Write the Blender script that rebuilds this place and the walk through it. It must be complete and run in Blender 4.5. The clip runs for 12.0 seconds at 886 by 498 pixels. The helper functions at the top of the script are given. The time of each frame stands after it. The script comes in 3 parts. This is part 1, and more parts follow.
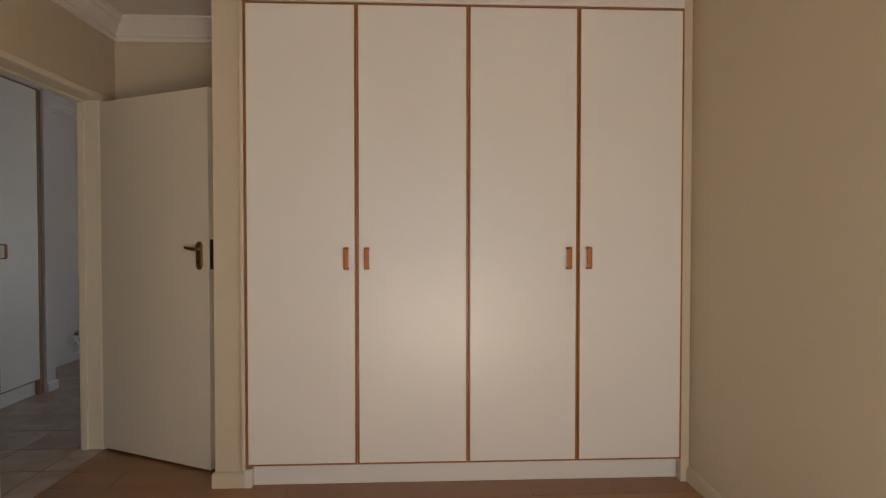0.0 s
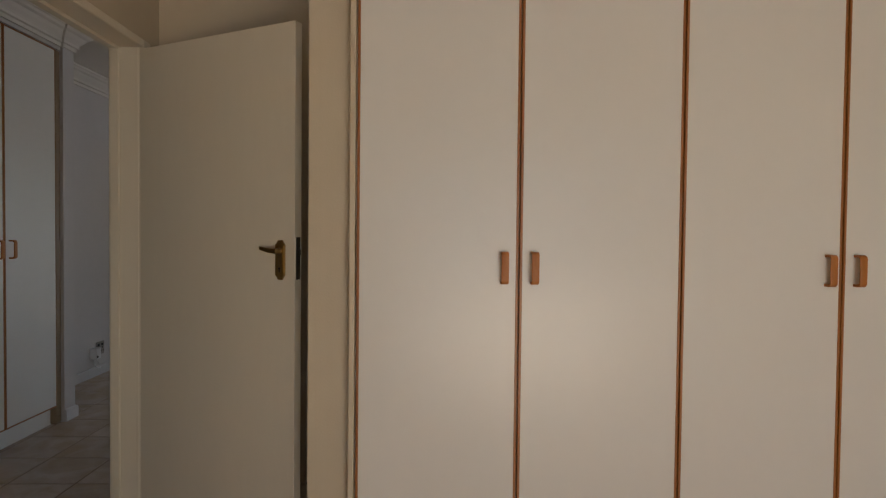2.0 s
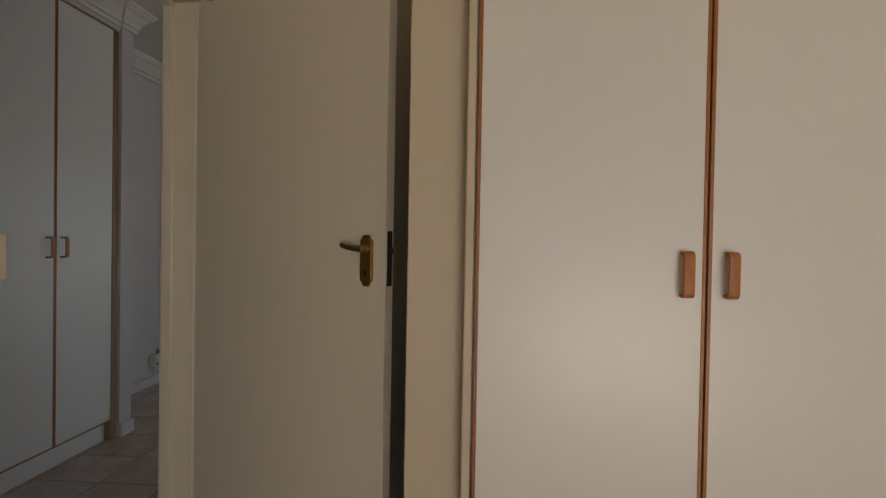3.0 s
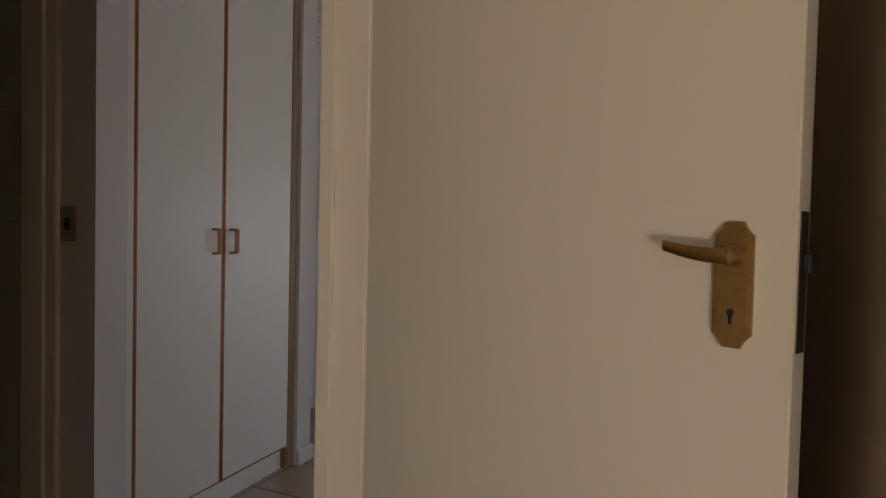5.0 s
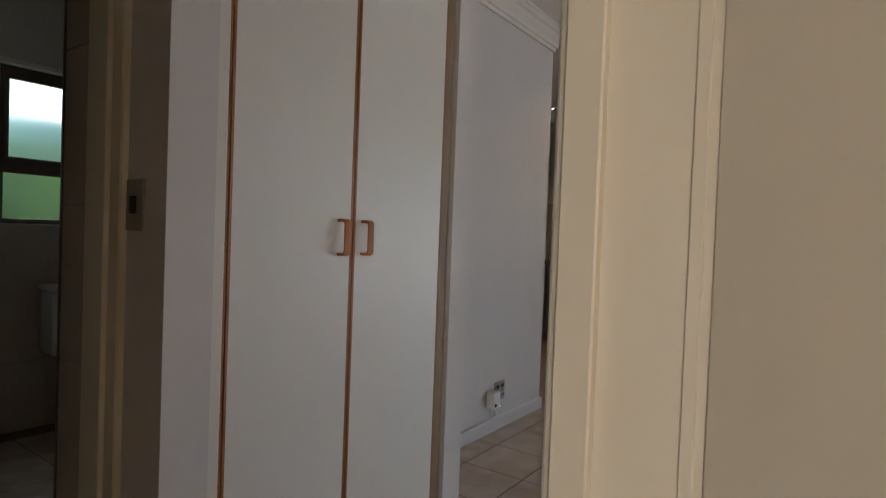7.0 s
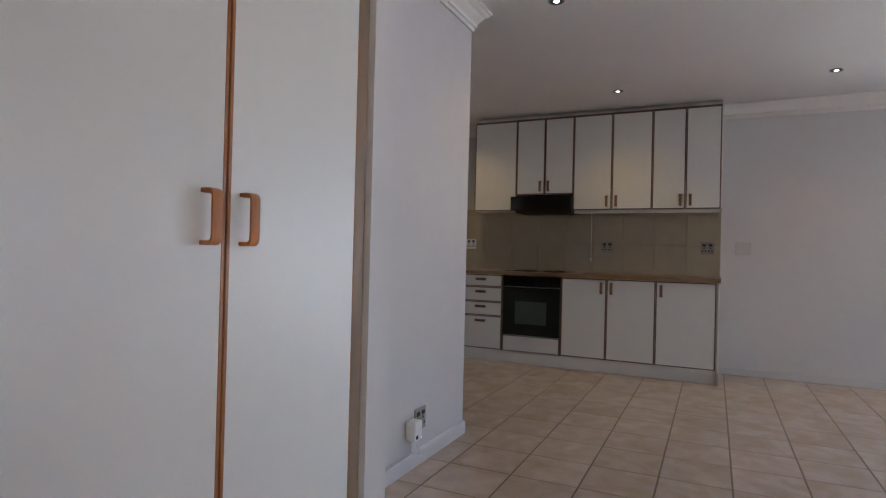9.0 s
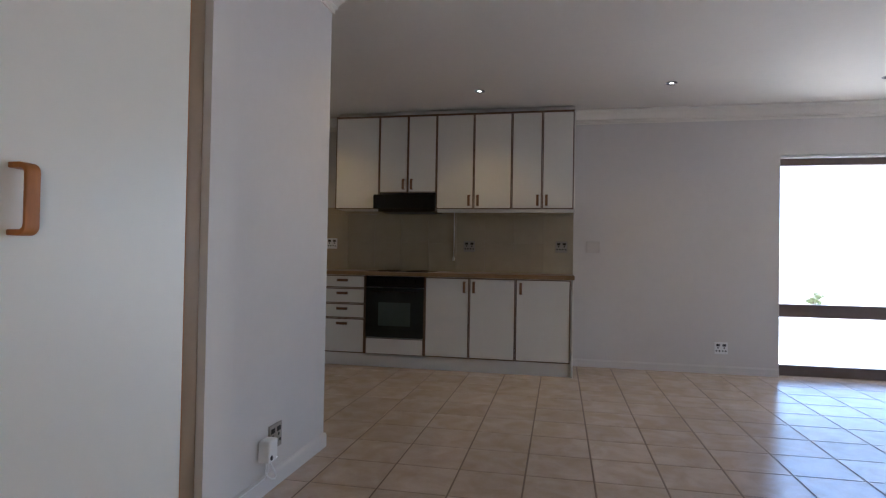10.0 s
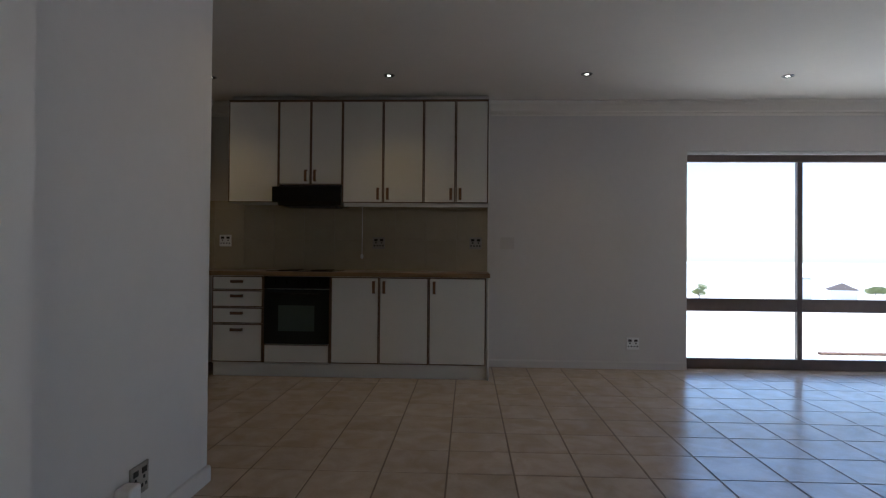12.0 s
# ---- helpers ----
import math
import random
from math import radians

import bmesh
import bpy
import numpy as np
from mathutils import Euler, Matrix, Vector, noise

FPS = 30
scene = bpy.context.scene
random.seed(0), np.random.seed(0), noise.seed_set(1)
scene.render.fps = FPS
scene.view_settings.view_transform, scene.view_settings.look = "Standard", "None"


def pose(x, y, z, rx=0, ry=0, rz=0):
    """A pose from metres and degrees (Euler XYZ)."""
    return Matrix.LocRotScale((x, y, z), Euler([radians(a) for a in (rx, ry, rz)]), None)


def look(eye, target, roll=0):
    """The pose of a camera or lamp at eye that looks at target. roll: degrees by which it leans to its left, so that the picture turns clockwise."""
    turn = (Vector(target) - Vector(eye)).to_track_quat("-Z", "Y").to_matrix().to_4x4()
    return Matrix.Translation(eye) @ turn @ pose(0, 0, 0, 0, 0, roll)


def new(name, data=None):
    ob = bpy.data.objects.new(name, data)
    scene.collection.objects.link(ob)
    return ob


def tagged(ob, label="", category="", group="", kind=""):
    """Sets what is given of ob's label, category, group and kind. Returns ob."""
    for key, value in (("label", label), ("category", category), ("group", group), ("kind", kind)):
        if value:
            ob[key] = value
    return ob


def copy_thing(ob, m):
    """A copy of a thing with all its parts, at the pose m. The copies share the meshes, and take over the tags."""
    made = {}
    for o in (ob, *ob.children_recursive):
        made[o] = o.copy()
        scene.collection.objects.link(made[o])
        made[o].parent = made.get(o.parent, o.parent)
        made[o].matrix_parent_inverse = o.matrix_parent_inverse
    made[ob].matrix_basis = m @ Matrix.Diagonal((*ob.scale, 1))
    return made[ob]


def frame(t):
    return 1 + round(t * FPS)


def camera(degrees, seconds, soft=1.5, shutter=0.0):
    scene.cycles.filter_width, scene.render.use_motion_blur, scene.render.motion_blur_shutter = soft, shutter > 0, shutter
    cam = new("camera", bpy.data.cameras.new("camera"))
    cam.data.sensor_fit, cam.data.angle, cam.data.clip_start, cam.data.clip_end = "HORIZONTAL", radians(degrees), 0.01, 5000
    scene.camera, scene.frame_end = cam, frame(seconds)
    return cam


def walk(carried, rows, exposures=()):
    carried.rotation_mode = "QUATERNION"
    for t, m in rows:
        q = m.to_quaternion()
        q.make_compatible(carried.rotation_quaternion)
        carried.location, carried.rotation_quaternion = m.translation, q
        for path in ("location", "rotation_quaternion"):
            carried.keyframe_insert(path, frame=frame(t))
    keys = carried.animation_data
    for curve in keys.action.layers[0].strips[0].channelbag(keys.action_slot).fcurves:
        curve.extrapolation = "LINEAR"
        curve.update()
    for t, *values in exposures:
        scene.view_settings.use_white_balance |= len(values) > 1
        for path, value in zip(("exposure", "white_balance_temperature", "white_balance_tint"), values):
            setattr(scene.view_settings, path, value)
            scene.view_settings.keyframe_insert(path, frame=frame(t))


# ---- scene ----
EXPOSURES = [(0, 0.68, 5650, 12), (1.5, 0.57, 5600, 10), (3.5, 0.62, 5450, 8), (5.3, 1.17, 5700, 13), (6.7, 1.5, 5600, 10), (8.5, 2.22, 5120, 14), (10, 1.96, 5120, 12), (12, 0.97, 5150, 8)]
cam = camera(75.4, 12.0, soft=1.25)
PATH = [
    (0, (0.344, -0.28, 1.25), (0.438, 1.717, 1.207), 0.0),
    (0.5, (0.218, -0.093, 1.266), (0.312, 1.904, 1.212), 0.1),
    (1, (0.023, 0.113, 1.258), (0.115, 2.11, 1.211), 0.3),
    (1.5, (-0.127, 0.351, 1.245), (-0.045, 2.349, 1.204), 0.5),
    (2, (-0.252, 0.646, 1.249), (-0.197, 2.645, 1.201), 0.6),
    (2.5, (-0.368, 0.943, 1.226), (-0.41, 2.942, 1.195), 0.8),
    (3, (-0.468, 1.172, 1.213), (-0.606, 3.167, 1.182), 1.0),
    (3.5, (-0.55, 1.42, 1.212), (-0.81, 3.403, 1.181), 1.0),
    (3.7, (-0.580, 1.517, 1.212), (-0.905, 3.491, 1.173), 1.0),
    (5.3, (-0.929, 2.174, 1.197), (-1.805, 3.971, 1.141), 1.5),
    (5.5, (-0.972, 2.252, 1.191), (-1.928, 4.008, 1.138), 1.6),
    (6, (-1.122, 2.401, 1.183), (-2.203, 4.083, 1.125), 1.5),
    (6.5, (-1.276, 2.536, 1.174), (-2.424, 4.173, 1.112), 1.4),
    (6.7, (-1.327, 2.595, 1.169), (-2.485, 4.224, 1.111), 2.0),
    (8.3, (-1.683, 2.961, 1.095), (-2.808, 4.615, 1.1), 1.5),
    (8.5, (-1.699, 2.981, 1.092), (-2.765, 4.673, 1.098), 1.5),
    (9, (-1.754, 3.091, 1.084), (-2.61, 4.898, 1.1), 1.4),
    (9.5, (-1.787, 3.192, 1.075), (-2.406, 5.093, 1.1), 1.2),
    (10, (-1.832, 3.27, 1.067), (-2.232, 5.23, 1.098), 1.0),
    (10.5, (-1.894, 3.361, 1.074), (-2.146, 5.345, 1.106), 0.8),
    (11, (-1.943, 3.45, 1.059), (-2.111, 5.443, 1.093), 0.8),
    (11.5, (-1.948, 3.538, 1.025), (-2.055, 5.534, 1.067), 0.8),
    (12, (-1.891, 3.63, 1.078), (-1.978, 5.628, 1.1), 0.5),
]
walk(cam, [(t, look(eye, target, roll)) for t, eye, target, roll in PATH], EXPOSURES)

# ---- world, sun, lights ----
SUN_EL, SUN_AZ = 70.0, 20.0   # azimuth clockwise from +y
world = bpy.data.worlds.new("sky")
scene.world = world
world.use_nodes = True
wn = world.node_tree.nodes
sky = wn.new("ShaderNodeTexSky")
sky.sky_type, sky.sun_disc = "NISHITA", False
sky.sun_elevation, sky.sun_rotation = radians(SUN_EL), radians(SUN_AZ)
wn["Background"].inputs["Strength"].default_value = 0.15
world.node_tree.links.new(sky.outputs[0], wn["Background"].inputs["Color"])


def sun_lamp():
    data = bpy.data.lights.new("sun", "SUN")
    data.energy, data.angle, data.color = 5.0, radians(0.5), (1.0, 0.94, 0.86)
    a, e = radians(SUN_AZ), radians(SUN_EL)
    d = Vector((math.sin(a) * math.cos(e), math.cos(a) * math.cos(e), math.sin(e)))
    ob = new("sun", data)
    ob.matrix_world = look(d * 30, (0, 0, 0))


def window_light(name, eye, target, w, h, watts, colour):
    data = bpy.data.lights.new(name, "AREA")
    data.shape, data.size, data.size_y = "RECTANGLE", w, h
    data.energy, data.color = watts, colour
    ob = new(name, data)
    ob.matrix_world = look(eye, target)


sun_lamp()


def lamp_beam(x, y):
    data = bpy.data.lights.new("spotlight_beam", "SPOT")
    data.energy, data.color, data.spot_size, data.spot_blend = 3.0, (1.0, 0.66, 0.24), radians(115), 1.0
    data.shadow_soft_size = 0.015
    ob = new("spotlight_beam", data)
    ob.matrix_world = pose(x, y, 2.555)


SPOTS = [(-4.08, 8.38), (-2.558, 8.355), (-0.932, 8.347), (0.714, 8.424), (-2.613, 6.365)]
for sx, sy in SPOTS:
    lamp_beam(sx, sy)
# Added low warm lamp, standing in for window light and sunlit floor glow.
window_light("bedroom_low_fill", (0.72, -1.04, 0.30), (0.8, 2.0, 0.34), 1.5, 0.5, 19.5, (1.0, 0.75, 0.465))
# Added strip lamp behind the pane tops: whitens the glass like sky, fills the room.
window_light("bathroom_pane_fill", (-5.21, 4.325, 1.86), (-4.0, 4.1, 1.6), 1.0, 0.22, 0.34, (1.0, 0.95, 0.80))

# ---- materials ----


def material(name, colour, rough=0.5, metal=0.0, vary=0.06, scale=6.0, bump=0.0, bump_scale=200.0, stretch=(1, 1, 1),
             per_object=0.0, coat=0.0, spec=0.5, cloud=None):
    m = bpy.data.materials.new(name)
    m.use_nodes = True
    n, ln = m.node_tree.nodes, m.node_tree.links
    b = n["Principled BSDF"]
    b.inputs["Roughness"].default_value, b.inputs["Metallic"].default_value = rough, metal
    b.inputs["Coat Weight"].default_value = coat
    b.inputs["Specular IOR Level"].default_value = spec
    tc, mp = n.new("ShaderNodeTexCoord"), n.new("ShaderNodeMapping")
    mp.inputs["Scale"].default_value = stretch
    ln.new(tc.outputs["Object"], mp.inputs["Vector"])
    big, fine = n.new("ShaderNodeTexNoise"), n.new("ShaderNodeTexNoise")
    big.inputs["Scale"].default_value, big.inputs["Detail"].default_value = scale, 5
    fine.inputs["Scale"].default_value, fine.inputs["Detail"].default_value = scale * 9, 4
    offset = mp.outputs["Vector"]
    if per_object:
        info, add = n.new("ShaderNodeObjectInfo"), n.new("ShaderNodeVectorMath")
        add.operation = "ADD"
        sc = n.new("ShaderNodeVectorMath")
        sc.operation = "SCALE"
        cx = n.new("ShaderNodeCombineXYZ")
        for k in range(3):
            ln.new(info.outputs["Random"], cx.inputs[k])
        ln.new(cx.outputs[0], sc.inputs[0])
        sc.inputs["Scale"].default_value = 37.0
        ln.new(mp.outputs["Vector"], add.inputs[0])
        ln.new(sc.outputs[0], add.inputs[1])
        offset = add.outputs[0]
    ln.new(offset, big.inputs["Vector"])
    ln.new(offset, fine.inputs["Vector"])
    mix = n.new("ShaderNodeMath")
    mix.operation = "MULTIPLY_ADD"
    ln.new(fine.outputs["Fac"], mix.inputs[0])
    mix.inputs[1].default_value = 0.5
    ln.new(big.outputs["Fac"], mix.inputs[2])
    val = mix.outputs[0]
    if per_object:
        m2 = n.new("ShaderNodeMath")
        m2.operation = "MULTIPLY_ADD"
        ln.new(info.outputs["Random"], m2.inputs[0])
        m2.inputs[1].default_value = per_object
        ln.new(val, m2.inputs[2])
        val = m2.outputs[0]
    ramp = n.new("ShaderNodeMapRange")
    ramp.inputs["From Min"].default_value, ramp.inputs["From Max"].default_value = 0.4, 1.1 + per_object
    ramp.inputs["To Min"].default_value, ramp.inputs["To Max"].default_value = 1 - vary, 1 + vary
    ln.new(val, ramp.inputs["Value"])
    mul = n.new("ShaderNodeVectorMath")
    mul.operation = "SCALE"
    mul.inputs[0].default_value = colour
    if cloud:
        two, wide, edge = n.new("ShaderNodeMix"), n.new("ShaderNodeTexNoise"), n.new("ShaderNodeMapRange")
        two.data_type = "VECTOR"
        wide.inputs["Scale"].default_value, wide.inputs["Detail"].default_value = scale * 0.8, 6
        wide.inputs["Distortion"].default_value = 0.8
        edge.inputs["From Min"].default_value, edge.inputs["From Max"].default_value = 0.38, 0.66
        ln.new(offset, wide.inputs["Vector"])
        ln.new(wide.outputs["Fac"], edge.inputs["Value"])
        ln.new(edge.outputs[0], two.inputs[0])
        two.inputs[4].default_value, two.inputs[5].default_value = colour, cloud
        ln.new(two.outputs[1], mul.inputs[0])
    ln.new(ramp.outputs[0], mul.inputs["Scale"])
    ln.new(mul.outputs[0], b.inputs["Base Color"])
    rr = n.new("ShaderNodeMapRange")
    rr.inputs["To Min"].default_value, rr.inputs["To Max"].default_value = max(0.03, rough - 0.02), min(1, rough + 0.02)
    ln.new(big.outputs["Fac"], rr.inputs["Value"])
    ln.new(rr.outputs[0], b.inputs["Roughness"])
    if bump:
        bn, bt = n.new("ShaderNodeBump"), n.new("ShaderNodeTexNoise")
        bt.inputs["Scale"].default_value, bt.inputs["Detail"].default_value = bump_scale, 3
        ln.new(offset, bt.inputs["Vector"])
        ln.new(bt.outputs["Fac"], bn.inputs["Height"])
        bn.inputs["Strength"].default_value, bn.inputs["Distance"].default_value = bump, 0.002
        ln.new(bn.outputs["Normal"], b.inputs["Normal"])
    return m


def glass_material(name, rough, ior, colour=(1, 1, 1, 1)):
    m = bpy.data.materials.new(name)
    m.use_nodes = True
    b = m.node_tree.nodes["Principled BSDF"]
    b.inputs["Transmission Weight"].default_value = 1.0
    b.inputs["Roughness"].default_value, b.inputs["IOR"].default_value = rough, ior
    b.inputs["Base Color"].default_value = colour
    return m


def glowing(name, colour, strength):
    m = bpy.data.materials.new(name)
    m.use_nodes = True
    b = m.node_tree.nodes["Principled BSDF"]
    b.inputs["Emission Color"].default_value, b.inputs["Emission Strength"].default_value = (*colour, 1), strength
    return m


BEIGE = material("beige wall paint", (0.58, 0.497, 0.352), 0.6, vary=0.035, scale=1.6, bump=0.25, bump_scale=140)
GREIGE = material("greige wall paint", (0.62, 0.58, 0.545), 0.6, vary=0.035, scale=1.6, bump=0.1, bump_scale=140)
CEIL = material("ceiling paint", (0.76, 0.715, 0.64), 0.85, vary=0.03, scale=1.3, bump=0.2, bump_scale=120)
TRIM = material("satin trim paint", (0.72, 0.68, 0.60), 0.38, vary=0.04, scale=5, bump=0.12, bump_scale=90)
WHITE = material("white melamine", (0.75, 0.72, 0.65), 0.33, vary=0.02, scale=2.5, bump=0.05, bump_scale=300)
DOORP = material("door paint", (0.71, 0.645, 0.505), 0.42, vary=0.03, scale=3, bump=0.1, bump_scale=160, stretch=(1, 1, 0.25))
EDGE = material("meranti edging", (0.31, 0.115, 0.022), 0.4, vary=0.25, scale=10, bump=0.1, stretch=(1, 1, 0.1))
KHANDLE = material("brown kitchen handle", (0.19, 0.095, 0.045), 0.4, vary=0.2, scale=18, stretch=(1, 1, 0.2))
HANDLE = material("varnished wood handle", (0.38, 0.14, 0.028), 0.42, vary=0.25, scale=18, bump=0.08, stretch=(1, 1, 0.2), spec=0.35)
# Much darker than the wall beige; only for the closet's right filler strip.
TANTRIM = material("dark tan filler", (0.25, 0.17, 0.095), 0.5, vary=0.06, scale=4, bump=0.1, bump_scale=90)
DARKWOOD = material("dark wood edging", (0.13, 0.07, 0.035), 0.45, vary=0.2, scale=10, stretch=(1, 1, 0.1))
TOPWOOD = material("wood worktop", (0.27, 0.165, 0.085), 0.35, vary=0.22, scale=9, bump=0.08, stretch=(0.12, 1, 1))
BRASS = material("antique brass", (0.36, 0.25, 0.10), 0.36, metal=1.0, vary=0.25, scale=25, bump=0.15, bump_scale=120)
DARKMETAL = material("dark lock metal", (0.05, 0.045, 0.04), 0.5, metal=0.6, vary=0.2, scale=30)
BLACK = material("black enamel", (0.012, 0.012, 0.012), 0.18, vary=0.2, scale=8)
BLACKGLASS = material("black glass", (0.02, 0.022, 0.021), 0.06, vary=0.1, scale=4)
GREYGLASS = material("grey oven glass", (0.07, 0.085, 0.075), 0.08, vary=0.1, scale=4)
TILE = material("floor tile", (0.56, 0.455, 0.37), 0.23, vary=0.14, cloud=(0.48, 0.375, 0.275), scale=7.0, bump=0.10, bump_scale=18, per_object=0.3, spec=0.7)
GROUT = material("floor grout", (0.18, 0.13, 0.095), 0.9, vary=0.2, scale=12, bump=0.3)
PLANK = material("laminate plank", (0.36, 0.19, 0.09), 0.33, vary=0.22, scale=5, bump=0.06, stretch=(0.09, 1, 1), per_object=0.5)
SPLASH = material("splashback tile", (0.39, 0.325, 0.22), 0.3, vary=0.08, scale=8, bump=0.06, bump_scale=40, per_object=0.2)
SPLASHGROUT = material("tan tile grout", (0.42, 0.355, 0.255), 0.9, vary=0.1, scale=20)
BATHTILE = material("bathroom tile", (0.43, 0.36, 0.30), 0.35, vary=0.1, scale=6, per_object=0.2)
FRAME = material("bronze aluminium", (0.13, 0.095, 0.08), 0.42, metal=0.4, vary=0.15, scale=12)
PAINTED = material("painted over plastic", (0.56, 0.515, 0.47), 0.5, vary=0.03, scale=12)
PLASTIC = material("white plastic", (0.75, 0.74, 0.72), 0.35, vary=0.02, scale=12)
STEEL = material("brushed steel plate", (0.34, 0.31, 0.265), 0.42, metal=0.35, vary=0.1, scale=30)
SLOT = material("dark slot", (0.015, 0.015, 0.015), 0.6, vary=0.1)
CERAMIC = material("white ceramic", (0.78, 0.77, 0.75), 0.1, vary=0.02, scale=5)
CHROME = material("dull chrome", (0.22, 0.21, 0.20), 0.3, metal=1.0, vary=0.03)
LAMP = glowing("lamp glow", (1.0, 0.86, 0.66), 2.5)
CLEAR = glass_material("clear glass", 0.0, 1.02)
FROST = glass_material("frosted glass", 0.65, 1.25, (1.0, 1.0, 0.9, 1))
GROUND = material("dry pale ground", (0.66, 0.61, 0.53), 0.95, vary=0.25, scale=0.25, bump=0.4, bump_scale=6)
PAVING = material("pale paving", (0.83, 0.785, 0.69), 0.85, vary=0.15, scale=2, bump=0.3, bump_scale=30)
# Scrub olive lifted paler, so the outdoor glare sits in the leaf colour.
SCRUB = material("washed-out scrub leaves", (0.27, 0.29, 0.12), 0.7, vary=0.4, scale=3)
EDGING = material("brown paving brick", (0.16, 0.095, 0.065), 0.9, vary=0.25, scale=10, bump=0.3)
LEAF = material("leaves", (0.14, 0.27, 0.06), 0.6, vary=0.4, scale=3)
BARK = material("bark", (0.14, 0.10, 0.07), 0.9, vary=0.3, scale=8, bump=0.5, bump_scale=20)
ROOF = material("brown roof tiles", (0.075, 0.05, 0.04), 0.8, vary=0.2, scale=2)
GREYROOF = material("grey sheet roof", (0.22, 0.22, 0.23), 0.6, vary=0.15, scale=3)
LIMEWASH = material("white house paint", (0.84, 0.83, 0.81), 0.8, vary=0.04, scale=1)
RENDERED = material("pale render", (0.62, 0.58, 0.5), 0.85, vary=0.06, scale=1)

# ---- mesh helpers ----


def box(x0, x1, y0, y1, z0, z1, bevel=0.0, seg=1):
    bm = bmesh.new()
    bmesh.ops.create_cube(bm, size=1.0)
    for v in bm.verts:
        v.co = Vector((x0 + (v.co.x + 0.5) * (x1 - x0), y0 + (v.co.y + 0.5) * (y1 - y0), z0 + (v.co.z + 0.5) * (z1 - z0)))
    if bevel:
        bmesh.ops.bevel(bm, geom=bm.edges[:], offset=bevel, segments=seg, affect="EDGES", profile=0.5)
    return bm


def join(*bms):
    out = bmesh.new()
    for b in bms:
        me = bpy.data.meshes.new("tmp")
        b.to_mesh(me)
        out.from_mesh(me)
        bpy.data.meshes.remove(me)
        b.free()
    return out


def mesh_from(bm, name, mat, smooth=False):
    me = bpy.data.meshes.new(name)
    bmesh.ops.recalc_face_normals(bm, faces=bm.faces[:])
    bm.to_mesh(me)
    bm.free()
    me.materials.append(mat)
    if smooth:
        for p in me.polygons:
            p.use_smooth = True
        me.set_sharp_from_angle(angle=radians(35))
    return me


def part(name, bm, mat, parent=None, label="", smooth=False):
    ob = new(name, mesh_from(bm, name, mat, smooth))
    if parent:
        ob.parent = parent
    if label:
        ob["label"] = label
    return ob


def empty(name, m, label, category, group="", kind=""):
    ob = new(name)
    ob.matrix_world = m
    ob.empty_display_size = 0.1
    return tagged(ob, label, category, group, kind)


def wall(name, x0, x1, y0, y1, mat, label, holes=(), z1=2.57, z0=-0.05):
    """A wall of boxes; holes are (a0, a1, z0, z1) along its longer side."""
    along_x = (x1 - x0) > (y1 - y0)
    a0, a1 = (x0, x1) if along_x else (y0, y1)
    cuts = sorted({a0, a1, *[h[0] for h in holes], *[h[1] for h in holes]})
    bms = []
    for a, b in zip(cuts, cuts[1:]):
        mid, spans = (a + b) / 2, [(z0, z1)]
        for h in holes:
            if h[0] < mid < h[1]:
                spans = [s for s in ((z0, h[2]), (h[3], z1)) if s[1] - s[0] > 0.001]
        for s in spans:
            bms.append(box(a, b, y0, y1, *s) if along_x else box(x0, x1, a, b, *s))
    bm = join(*bms)
    bmesh.ops.remove_doubles(bm, verts=bm.verts[:], dist=0.0005)
    return tagged(part(name, bm, mat), label, "wall", kind="structure")


def sweep(path, profile, closed=False):
    """Profile points (out, z) carried along a plan polyline; out is to the right of the path."""
    bm, rings = bmesh.new(), []
    pts = [Vector((p[0], p[1])) for p in path]
    for i, p in enumerate(pts):
        d0 = (p - pts[i - 1]).normalized() if i else None
        d1 = (pts[i + 1] - p).normalized() if i < len(pts) - 1 else None
        n0 = Vector((d0.y, -d0.x)) if d0 else None
        n1 = Vector((d1.y, -d1.x)) if d1 else None
        if n0 and n1:
            m = (n0 + n1) / (1 + n0.dot(n1))
        else:
            m = n0 or n1
        rings.append([bm.verts.new((p.x + m.x * u, p.y + m.y * u, z)) for u, z in profile])
    k = len(profile)
    for r0, r1 in zip(rings, rings[1:]):
        for j in range(k):
            bm.faces.new((r0[j], r0[(j + 1) % k], r1[(j + 1) % k], r1[j]))
    bm.faces.new(rings[0])
    bm.faces.new(rings[-1][::-1])
    return bm


def tube(points, radius, sides=8):
    bm, rings = bmesh.new(), []
    pts = [Vector(p) for p in points]
    for i, p in enumerate(pts):
        d = (pts[min(i + 1, len(pts) - 1)] - pts[max(i - 1, 0)]).normalized()
        q = d.to_track_quat("Z", "Y")
        rings.append([bm.verts.new(p + q @ Vector((radius * math.cos(a), radius * math.sin(a), 0)))
                      for a in [2 * math.pi * s / sides for s in range(sides)]])
    for r0, r1 in zip(rings, rings[1:]):
        for j in range(sides):
            bm.faces.new((r0[j], r0[(j + 1) % sides], r1[(j + 1) % sides], r1[j]))
    bm.faces.new(rings[0][::-1])
    bm.faces.new(rings[-1])
    return bm


def lathe(profile, sides=20, sx=1.0, sy=1.0):
    bm, rings = bmesh.new(), []
    for r, z in profile:
        rings.append([bm.verts.new((sx * r * math.cos(a), sy * r * math.sin(a), z))
                      for a in [2 * math.pi * s / sides for s in range(sides)]])
    for r0, r1 in zip(rings, rings[1:]):
        for j in range(sides):
            bm.faces.new((r0[j], r0[(j + 1) % sides], r1[(j + 1) % sides], r1[j]))
    bm.faces.new(rings[0][::-1])
    bm.faces.new(rings[-1])
    return bm


